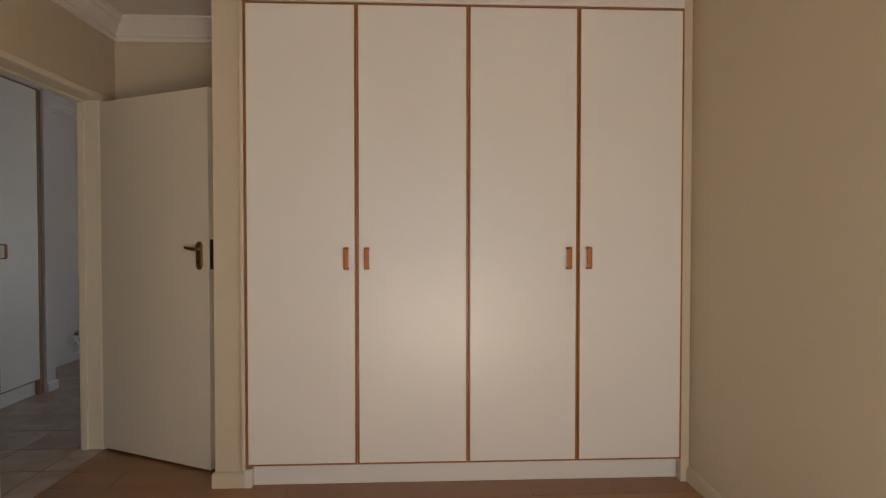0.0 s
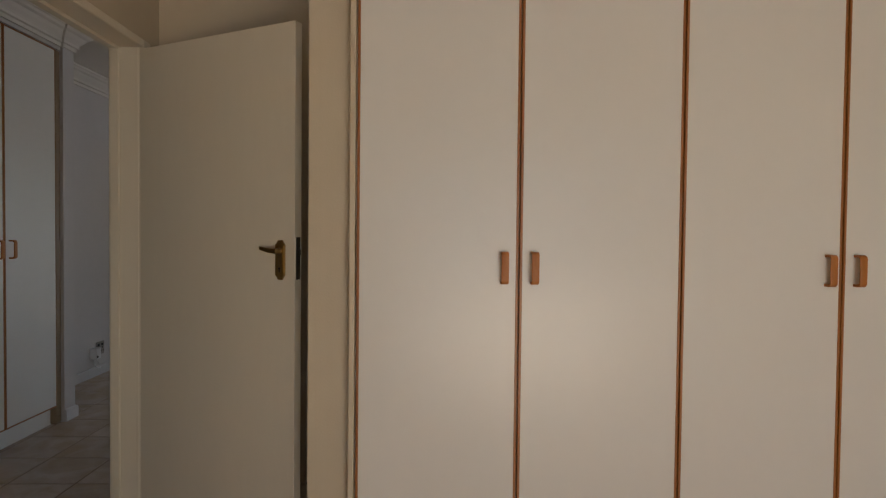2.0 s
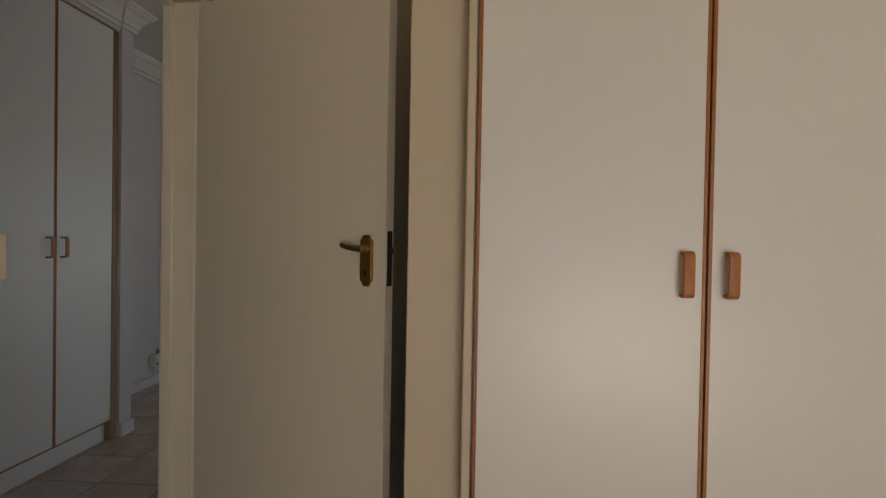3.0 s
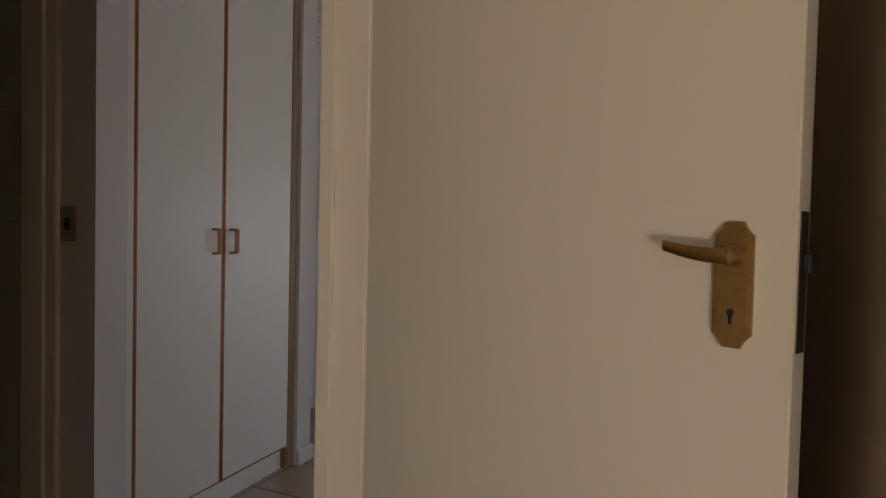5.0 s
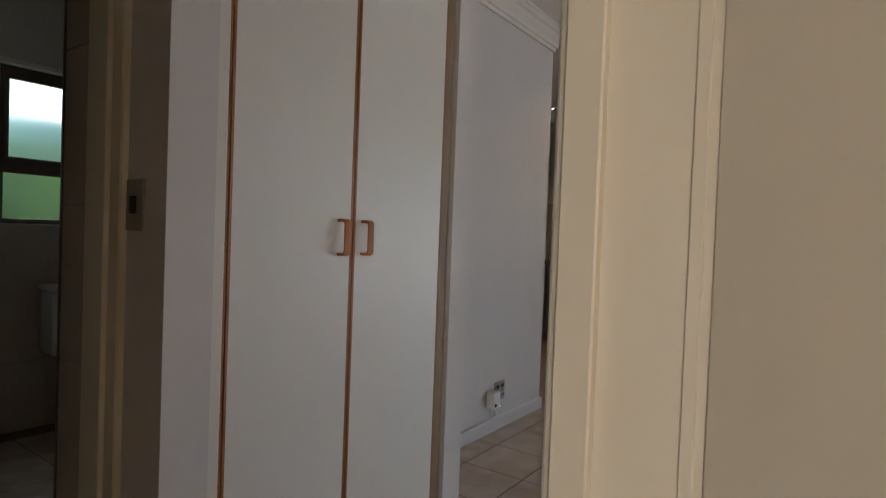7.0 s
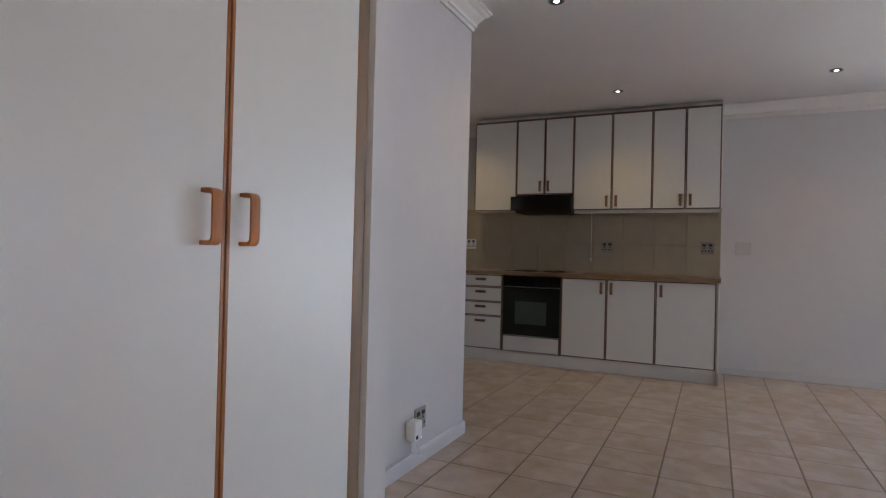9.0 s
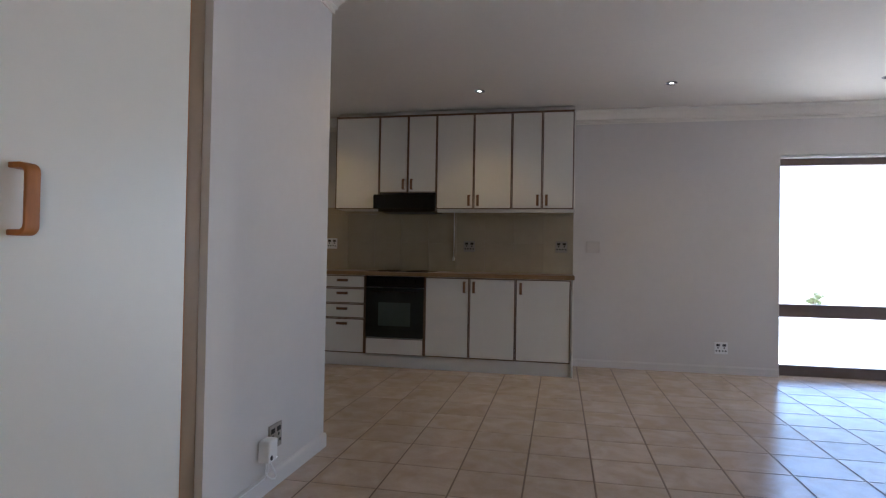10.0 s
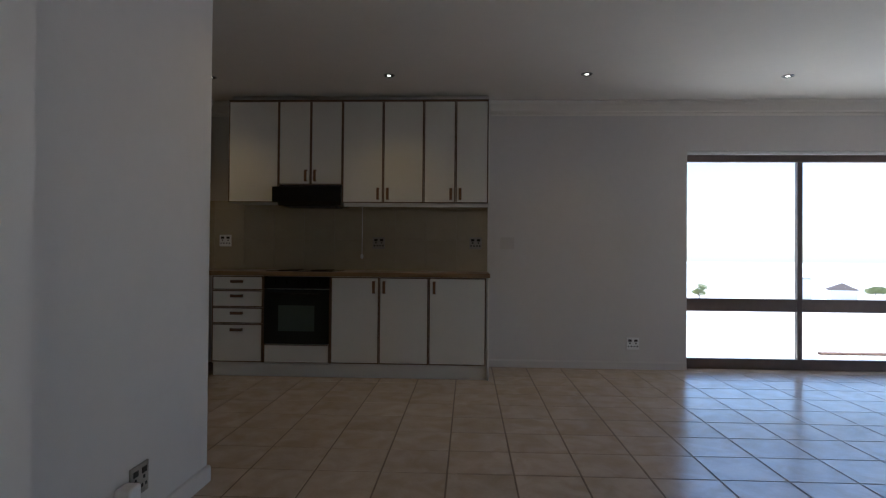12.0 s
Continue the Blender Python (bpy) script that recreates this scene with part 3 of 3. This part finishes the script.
def socket(m, label, plate_mat=PLASTIC, w=0.118, hgt=0.114):
    r = empty("power_socket", m, label, "socket", "double power sockets")
    part("plate", box(-w / 2, w / 2, -0.008, 0, -hgt / 2, hgt / 2, 0.002), plate_mat, r)
    for sx in (-0.028, 0.028):
        part("rocker", box(sx - 0.016, sx + 0.016, -0.0105, -0.0075, 0.018, 0.040, 0.001), SLOT, r)
        for px, pz in ((0, 0.003), (-0.0135, -0.026), (0.0135, -0.026)):
            part("pin_hole", moved(lathe([(0.0074, 0), (0.0074, 0.001)], 12), pose(sx + px, -0.0078, pz, 90)), SLOT, r)
    return r


SPL = WY - 0.011   # face of the splashback
socket(pose(-4.29, SPL, 1.205), "white double power socket on the kitchen splashback")
socket(pose(-2.763, SPL, 1.192), "brushed steel double power socket on the splashback", STEEL)
socket(pose(-1.818, SPL, 1.197), "brushed steel double power socket near the splashback end", STEEL)
socket(pose(-0.303, WY, 0.246), "white double power socket low on the wall")
socket(pose(-3.115, 5.728, 0.231, 0, 0, 90), "brushed steel double power socket low on the partition", STEEL)


def small_wall_things():
    r = empty("blank_plate", pose(-1.51, WY, 1.20), "greige square isolator plate on the wall", "switch plate")
    part("plate", box(-0.066, 0.066, -0.007, 0, -0.057, 0.057, 0.003), PAINTED, r)
    part("cover", box(-0.05, 0.05, -0.0085, -0.0065, -0.042, 0.042, 0.001), PAINTED, r)
    r = empty("pull_cord", pose(-2.926, SPL - 0.015, 1.52), "thin white pull cord with a small knob", "pull cord")
    part("cord", tube([(0, 0, 0.03), (0.002, 0, -0.2), (0, 0, -0.45)], 0.004, 6), PLASTIC, r)
    part("knob", moved(lathe([(0.004, 0.03), (0.010, 0.022), (0.014, 0.0), (0.011, -0.018), (0.0, -0.022)], 12), pose(0, 0, -0.462)), PLASTIC, r, smooth=True)
    r = empty("switch_plate", pose(-2.718, 3.335, 1.202), "narrow steel switch plate with a dark rocker", "switch")
    part("plate", box(-0.037, 0.037, -0.007, 0, -0.058, 0.058, 0.002), STEEL, r)
    part("rocker", box(-0.012, 0.012, -0.0125, -0.006, -0.020, 0.020, 0.002), SLOT, r)
    # charger, its face towards +x
    r = empty("plug_charger", pose(-3.107, 5.615, 0.222, 0, 0, 90), "white plug-in charger with a short cable", "charger")
    part("body", box(-0.048, 0.028, -0.056, -0.0005, -0.062, 0.034, 0.008, 3), PLASTIC, r)
    part("button", moved(lathe([(0.011, 0), (0.010, 0.003), (0.0, 0.0032)], 14), pose(-0.030, -0.0555, -0.040, 90)), SLOT, r)
    part("light", box(0.017, 0.020, -0.0572, -0.0555, -0.052, -0.049), glowing("small white light", (0.9, 0.95, 1.0), 4.0), r)
    pts = [(0.0 + 0.03 * math.sin(s * 0.55), -0.04 + 0.012 * math.cos(s * 0.7), -0.06 - 0.085 * math.sin(s / 10 * math.pi)) for s in range(11)]
    part("cable", tube(pts, 0.004, 6), PLASTIC, r)
    part("cable", tube([(-0.012, -0.03, -0.061), (-0.016, -0.034, -0.105), (-0.035, -0.03, -0.128), (-0.09, -0.024, -0.136), (-0.17, -0.022, -0.1385), (-0.26, -0.022, -0.1385)], 0.0028, 6), PLASTIC, r)


small_wall_things()


def spotlight(x, y):
    r = empty("ceiling_spotlight", pose(x, y, TOP), "small recessed white ceiling spotlight, switched on", "spotlight", "ceiling spotlights")
    part("ring", lathe([(0.036, 0.0), (0.036, -0.004), (0.042, -0.006), (0.046, -0.004), (0.047, 0.0)], 24), CHROME, r, smooth=True)
    part("baffle", lathe([(0.0355, -0.0005), (0.0355, -0.0022), (0.0, -0.0023)], 20), DARKMETAL, r)
    part("lamp", lathe([(0.017, -0.0022), (0.016, -0.0035), (0.010, -0.0042), (0.0, -0.0044)], 20), LAMP, r)
    return r


first = spotlight(*SPOTS[0])
for x, y in SPOTS[1:]:
    copy_thing(first, pose(x, y, TOP))

# ---- lounge window ----


def lounge_window():
    r = empty("window_1", pose(0.205, 9.31, 0), "tall bronze aluminium window reaching the floor", "window", kind="structure")
    w, top = 3.195, 2.085
    part("window_frame", join(box(0, 0.022, 0, 0.06, 0.0, top), box(w - 0.05, w, 0, 0.06, 0.0, top), box(0.022, w - 0.05, 0, 0.06, top - 0.075, top, 0.003),
                              box(0.022, w - 0.05, 0, 0.06, 0.0, 0.10, 0.003)), FRAME, r)
    part("blind_track", box(0.004, w - 0.004, -0.08, -0.01, 2.074, 2.0985, 0.003), PLASTIC, r)
    xs = [1.112, 2.15]
    for x in xs:
        part("mullion", box(x - 0.024, x + 0.024, 0.004, 0.056, 0.10, top - 0.075, 0.003), FRAME, r)
    cells = [0.022, *xs, w - 0.05]
    for i in range(3):
        a = cells[i] + (0.024 if i else 0)
        b = cells[i + 1] - (0.024 if i < 2 else 0)
        part("rail", box(a + 0.0005, b - 0.0005, 0.008, 0.052, 0.558, 0.682, 0.004), FRAME, r)
        for z0, z1 in ((0.10, 0.558), (0.682, top - 0.075)):
            p = part("pane", box(a + 0.001, b - 0.001, 0.027, 0.031, z0 + 0.001, z1 - 0.001), CLEAR, r)
            p.visible_shadow = False


def bathroom_window():
    r = empty("window_2", pose(-5.16, 3.79, 0), "dark framed bathroom window with frosted glass", "window", kind="structure")
    L, z0, z1 = 1.07, 1.14, 1.99
    part("window_frame", join(box(-0.03, 0.03, 0, 0.03, z0, z1), box(-0.03, 0.03, L - 0.03, L, z0, z1), box(-0.03, 0.03, 0.03, L - 0.03, z0, z0 + 0.025, 0.002),
                              box(-0.03, 0.03, 0.03, L - 0.03, z1 - 0.055, z1, 0.002)), FRAME, r)
    part("mullion", box(-0.028, 0.028, 0.482, 0.542, z0 + 0.025, z1 - 0.055, 0.002), FRAME, r)
    part("window_sill", box(0.03, 0.075, -0.02, L + 0.02, z1 + 0.001, z1 + 0.03, 0.003), TRIM, r)
    for a, b in ((0.03, 0.482), (0.542, L - 0.03)):
        za, zb = 1.487, z1 - 0.055
        part("sash", join(box(0.004, 0.034, a + 0.001, a + 0.022, za, zb, 0.002), box(0.004, 0.034, b - 0.022, b - 0.001, za, zb, 0.002),
                          box(0.004, 0.034, a + 0.022, b - 0.022, za, za + 0.014, 0.002), box(0.004, 0.034, a + 0.022, b - 0.022, zb - 0.014, zb, 0.002)), FRAME, r)
        part("rail", box(-0.026, 0.026, a, b, 1.415, 1.487, 0.002), FRAME, r)
        for za, zb in ((z0 + 0.025, 1.415), (1.487, z1 - 0.055)):
            p = part("pane", box(-0.003, 0.003, a + 0.001, b - 0.001, za + 0.001, zb - 0.001), FROST, r)
            p.visible_shadow = False


def plain_window(name, x, y, w, z0, z1, label, turn=0):
    r = empty(name, pose(x, y, 0, 0, 0, turn), label, "window", kind="structure")
    part("window_frame", join(box(0, 0.05, -0.03, 0.03, z0, z1), box(w - 0.05, w, -0.03, 0.03, z0, z1), box(0.05, w - 0.05, -0.03, 0.03, z0, z0 + 0.05),
                              box(0.05, w - 0.05, -0.03, 0.03, z1 - 0.05, z1)), FRAME, r)
    for a, b in ((0.05, w / 2), (w / 2, w - 0.05)):
        p = part("pane", box(a, b, -0.003, 0.003, z0 + 0.051, z1 - 0.051), CLEAR, r)
        p.visible_shadow = False


lounge_window()
bathroom_window()
# Unseen; assumed behind the camera as the bedroom's light source.
plain_window("window_3", -0.55, -1.09, 2.2, 0.0, 2.1, "glazed bedroom door with a slim aluminium frame")
# Unseen glazing, added to brighten the lounge and closet from the side.
plain_window("window_4_unseen", 3.96, 5.45, 1.7, 0.0, 2.1, "unseen glazed opening with a slim aluminium frame, added for light", 90)


def toilet():
    r = empty("toilet", pose(-5.085, 4.205, 0, 0, 0, -90), "white ceramic toilet with a close-coupled cistern", "toilet")
    # local y runs towards the room after the turn: front is local +y
    part("cistern", box(-0.22, 0.22, 0.0, 0.19, 0.42, 0.775, 0.025, 3), CERAMIC, r, smooth=True)
    part("cistern_lid", box(-0.23, 0.23, 0.0, 0.205, 0.776, 0.815, 0.012, 2), CERAMIC, r, smooth=True)
    part("bowl", moved(lathe([(0.125, 0.0), (0.12, 0.03), (0.10, 0.12), (0.11, 0.22), (0.16, 0.32), (0.185, 0.385), (0.18, 0.40), (0.0, 0.40)], 24, 1.0, 1.28), pose(0, 0.40, 0)), CERAMIC, r, smooth=True)
    part("pedestal", box(-0.10, 0.10, 0.02, 0.35, 0.0, 0.41, 0.03, 3), CERAMIC, r, smooth=True)
    part("seat", moved(lathe([(0.19, 0.401), (0.195, 0.41), (0.19, 0.425), (0.0, 0.43)], 24, 1.0, 1.26), pose(0, 0.40, 0)), PLASTIC, r, smooth=True)


toilet()

# ---- outside ----


def ground_height(x, y):
    r = max(0.0, y - 13.0)
    z = -0.14 - 0.11 * min(r, 22) - 0.035 * min(max(r - 22, 0), 25) - 0.075 * min(max(r - 47, 0), 75) - 0.02 * min(max(r - 122, 0), 400)
    return z + (0.12 * noise.noise((x * 0.2, y * 0.2, 0)) if r > 0 else 0)


def ground():
    side = [-2500, -900, -300, -120, -60] + list(range(-40, 61, 4)) + [75, 95, 120, 160, 220, 300, 500, 900, 2500]
    ahead = [-2500, -600, -100, -30, -10, 0, 6, 9, 11, 13] + list(range(15, 66, 2)) + list(range(70, 150, 8)) + [180, 240, 400, 900, 2500]
    verts = [(x, y, ground_height(x, y)) for y in ahead for x in side]
    k = len(side)
    faces = [(r * k + c, r * k + c + 1, (r + 1) * k + c + 1, (r + 1) * k + c) for r in range(len(ahead) - 1) for c in range(k - 1)]
    me = bpy.data.meshes.new("ground")
    me.from_pydata(verts, [], faces)
    me.materials.append(GROUND)
    tagged(new("ground", me), "pale dry ground sloping away from the house", "ground", kind="structure")
    tagged(part("pavement", box(-5, 9, 9.785, 13.2, -0.2, -0.07, 0.01), PAVING), "pale paved terrace outside the window", "paving", kind="structure")
    edging = tagged(part("paving_edging", box(2.3, 6.3, 10.595, 10.605, -0.0695, -0.06), PAVING), "row of brown edging bricks on the terrace", "edging", kind="structure")
    brick = mesh_from(moved(box(-0.11, 0.11, -0.05, 0.05, 0, 0.03, 0.006), pose(0, 0, 0)), "brick", EDGING)
    for k in range(17):
        ob = new("brick", brick)
        ob.parent = edging
        ob.matrix_local = pose(2.42 + k * 0.232, 10.66 + random.uniform(-0.004, 0.004), -0.069, 0, 0, random.uniform(-1.5, 1.5))
    tagged(part("threshold", box(0.1, 3.5, 9.452, 9.78, -0.16, -0.03, 0.01, 2), PAVING), "pale outer window threshold step", "step", kind="structure")


def leaf_cloud(spots, per, size, rng, mat=LEAF):
    verts, faces = [], []
    for c, rad in spots:
        for _ in range(per):
            d = Vector((rng.gauss(0, 1), rng.gauss(0, 1), rng.gauss(0, 1))).normalized() * (rng.random() ** 0.4)
            p = Vector(c) + Vector((d.x * rad, d.y * rad, d.z * rad * 0.8))
            a, b = Vector((rng.gauss(0, 1), rng.gauss(0, 1), rng.gauss(0, 1))).normalized(), Vector((rng.gauss(0, 1), rng.gauss(0, 1), rng.gauss(0, 1)))
            b = a.cross(b).normalized()
            s = size * rng.uniform(0.6, 1.3)
            i = len(verts)
            verts += [p - a * s, p + b * s * 0.5, p + a * s, p - b * s * 0.5]
            faces.append((i, i + 1, i + 2, i + 3))
    me = bpy.data.meshes.new("leaves")
    me.from_pydata([tuple(v) for v in verts], [], faces)
    me.materials.append(mat)
    return me


def tree(x, y, height, spread, seed):
    rng = random.Random(seed)
    z = ground_height(x, y)
    r = empty("tree", pose(x, y, z - 0.05), "small green leafy tree on the slope", "tree", "garden trees")
    limbs = [tube([(0, 0, 0), (0.05, 0.02, height * 0.3), (0.0, 0.05, height * 0.6)], spread * 0.06)]
    spots = []
    for k in range(9):
        a = k * 2.4 + rng.random()
        e = Vector((math.cos(a) * spread * rng.uniform(0.2, 0.75), math.sin(a) * spread * rng.uniform(0.2, 0.75), height * rng.uniform(0.5, 0.9)))
        limbs.append(tube([(0, 0.02, height * rng.uniform(0.25, 0.5)), e * 0.6 + Vector((0, 0, height * 0.12)), e], spread * 0.022, 6))
        spots.append((e, spread * rng.uniform(0.25, 0.42)))
    part("trunk", join(*limbs), BARK, r)
    c = new("crown", leaf_cloud(spots, 150, spread * 0.09, rng, SCRUB))
    c.parent = r


def far_house(x, y, eave, half, rise, roof, label):
    """A hipped house on the slope; eave is the world height of its eaves."""
    z = ground_height(x, y)
    h, d, ridge = eave - z, half * 0.8, half * 0.06
    r = empty("house", pose(x, y, z, 0, 0, -20), label, "house", "far houses")
    part("wall", box(-half * 0.9, half * 0.9, -d * 0.88, d * 0.88, -0.5, h - 0.05), LIMEWASH, r)
    bm = bmesh.new()
    low = [bm.verts.new((sx * half, sy * d, h - 0.12)) for sx, sy in ((-1, -1), (1, -1), (1, 1), (-1, 1))]
    edge = [bm.verts.new((sx * half, sy * d, h)) for sx, sy in ((-1, -1), (1, -1), (1, 1), (-1, 1))]
    a, b = bm.verts.new((-ridge, 0, h + rise)), bm.verts.new((ridge, 0, h + rise))
    bm.faces.new((edge[0], edge[1], b, a))
    bm.faces.new((edge[1], edge[2], b))
    bm.faces.new((edge[2], edge[3], a, b))
    bm.faces.new((edge[3], edge[0], a))
    for k in range(4):
        bm.faces.new((low[k], low[(k + 1) % 4], edge[(k + 1) % 4], edge[k]))
    bm.faces.new(low[::-1])
    part("roof", bm, roof, r)

ground()
tree(20.4, 60.0, 2.1, 0.8, 3)
for i, (tx, ty, hh, sp) in enumerate(((123.0, 185.0, 2.2, 3.2), (128.5, 187.0, 2.4, 3.4), (134.0, 185.0, 2.3, 3.6))):
    tree(tx, ty, hh, sp, 20 + i)
far_house(76.9, 128.0, -5.35, 2.6, 1.3, ROOF, "small far house with a brown hipped roof")
far_house(69.4, 128.0, -3.15, 1.1, 0.5, GREYROOF, "small far house with a flat grey roof")


def hedge():
    rng = random.Random(8)
    spots = [((-6.5 + rng.uniform(-0.35, 0.3), 2.2 + 0.16 * k, rng.choice((rng.uniform(0.2, 2.0), rng.uniform(0.8, 1.75)))), rng.uniform(0.28, 0.42)) for k in range(34) for _ in range(7)]
    tagged(new("hedge", leaf_cloud(spots, 110, 0.075, rng)), "green garden hedge outside the bathroom window", "hedge", kind="stuff")


hedge()

# ---- floor, tiles and planks ----
tagged(part("floor_tiled", join(box(-5.1, -1.49, 1.22, 3.45, -0.1, -0.002), box(-5.1, 3.9, 3.4505, 9.22, -0.1, -0.002), box(0.205, 3.4, 9.2205, 9.45, -0.1, -0.002)), GROUT),
       "beige ceramic tiled floor with dark grout", "floor", kind="structure")
floor_tiled = bpy.data.objects["floor_tiled"]
PITCH, TX, TY = 0.33, -1.655, 7.135


def tile_mesh(w, d, t, mat, name, bevel=0.003):
    bm = box(-w / 2, w / 2, -d / 2, d / 2, -t, 0)
    top = [e for e in bm.edges if all(v.co.z > -t / 2 for v in e.verts)]
    bmesh.ops.bevel(bm, geom=top, offset=bevel, segments=1, affect="EDGES")
    return mesh_from(bm, name, mat)


tile_me = tile_mesh(PITCH - 0.008, PITCH - 0.008, 0.008, TILE, "tile", 0.0015)
far_v, far_f = [], []
for i in range(-11, 18):
    for j in range(-18, 7):
        cx, cy = TX + (i + 0.5) * PITCH, TY + (j + 0.5) * PITCH
        if cy > 9.3 or cy < 1.3 or cx < -5.1 or cx > 3.9 or (cx > -1.5 and cy < 3.4):
            continue
        near = -3.3 < cx < 1.35 and 3.2 < cy < 9.3 or (-3.0 < cx < -1.4 and 2.2 < cy <= 3.2)
        if near:
            ob = new("tile", tile_me)
            ob.parent = floor_tiled
            ob.matrix_local = pose(cx, cy, 0, random.uniform(-0.08, 0.08), random.uniform(-0.08, 0.08), random.choice((0, 90, 180, 270)))
        else:
            h, n = PITCH / 2 - 0.004, len(far_v)
            far_v += [(cx - h, cy - h, 0), (cx + h, cy - h, 0), (cx + h, cy + h, 0), (cx - h, cy + h, 0),
                      (cx - h, cy - h, -0.006), (cx + h, cy - h, -0.006), (cx + h, cy + h, -0.006), (cx - h, cy + h, -0.006)]
            far_f += [(n, n + 1, n + 2, n + 3), (n, n + 4, n + 5, n + 1), (n + 1, n + 5, n + 6, n + 2), (n + 2, n + 6, n + 7, n + 3), (n + 3, n + 7, n + 4, n)]
cut_me = tile_mesh(0.159, PITCH - 0.008, 0.008, TILE, "tile", 0.0015)
for j in range(-15, -11):
    ob = new("tile", cut_me)
    ob.parent = floor_tiled
    ob.matrix_local = pose(TX + 0.004 + 0.0795, TY + (j + 0.5) * PITCH, 0)
far_me = bpy.data.meshes.new("far_tiles")
far_me.from_pydata(far_v, [], far_f)
far_me.materials.append(TILE)
far_tiles = tagged(new("far_tiles", far_me), kind="stuff")
far_tiles.parent = floor_tiled

floor_wood = tagged(part("floor_wood", box(-1.4895, 1.735, -1.0, 3.33, -0.1, -0.008), DARKWOOD), "red-brown laminate plank bedroom floor", "floor", kind="structure")
plank_me = tile_mesh(1.2, 0.19, 0.0085, PLANK, "plank", 0.0015)
for j in range(25):
    cy = -0.905 + j * 0.191
    if cy > 3.3:
        break
    for i in range(4):
        cx = -1.49 + (i - 0.5 * (j % 2) - 0.25 * (j % 3)) * 1.2013 + 0.6
        x0, x1 = max(cx - 0.6, -1.4885), min(cx + 0.6, 1.734)
        if x1 - x0 < 0.05:
            continue
        if x1 - x0 > 1.199:
            ob = new("plank", plank_me)
        else:
            ob = new("plank", tile_mesh(x1 - x0, 0.19, 0.0085, PLANK, "plank", 0.0015))
        ob.parent = floor_wood
        ob.matrix_local = pose((x0 + x1) / 2, cy, 0)

splash = tagged(part("splashback", box(-4.478, -1.702, WY - 0.005, WY - 0.0005, 0.924, 1.60), SPLASHGROUT), "taupe ceramic splashback tiles above the worktop", "splashback", kind="structure")
sp_me = tile_mesh(0.297, 0.297, 0.006, SPLASH, "tile", 0.002)
for i in range(10):
    x1 = -1.703 - i * 0.3
    x0 = max(x1 - 0.297, -4.477)
    for j in range(3):
        z0 = 0.925 + j * 0.3
        z1 = min(z0 + 0.297, 1.599)
        if x1 - x0 < 0.03:
            continue
        full = x1 - x0 > 0.295 and z1 - z0 > 0.295
        ob = new("tile", sp_me if full else tile_mesh(x1 - x0, z1 - z0, 0.006, SPLASH, "tile", 0.002))
        ob.parent = splash
        ob.matrix_local = pose((x0 + x1) / 2, WY - 0.0105, (z0 + z1) / 2, 90)


def bath_tiles():
    holder = tagged(part("wall_tiles_bathroom", box(-3.0815, -2.943, 3.329, 3.3345, 0, 2.4), SPLASHGROUT), "brown-grey tiled bathroom wall", "wall tiles", kind="structure")
    me = tile_mesh(0.134, 0.397, 0.006, BATHTILE, "tile", 0.002)
    for j in range(6):
        ob = new("tile", me)
        ob.parent = holder
        ob.matrix_local = pose(-3.012, 3.3235, 0.2 + j * 0.4, 90)
    part("edge_trim", box(-3.088, -3.0805, 3.320, 3.336, 0, 2.4, 0.002), CHROME, holder)
    west = tagged(part("wall_tiles_window", box(-5.0995, -5.094, 3.705, 4.99, 0, 1.135), SPLASHGROUT), "brown-grey tiles under the bathroom window", "wall tiles", kind="structure")
    me2 = tile_mesh(0.317, 0.377, 0.006, BATHTILE, "tile", 0.002)
    for i in range(4):
        for j in range(3):
            ob = new("tile", me2)
            ob.parent = west
            ob.matrix_local = pose(-5.088, 3.865 + i * 0.32, 0.189 + j * 0.379, 90, 0, 90)


bath_tiles()
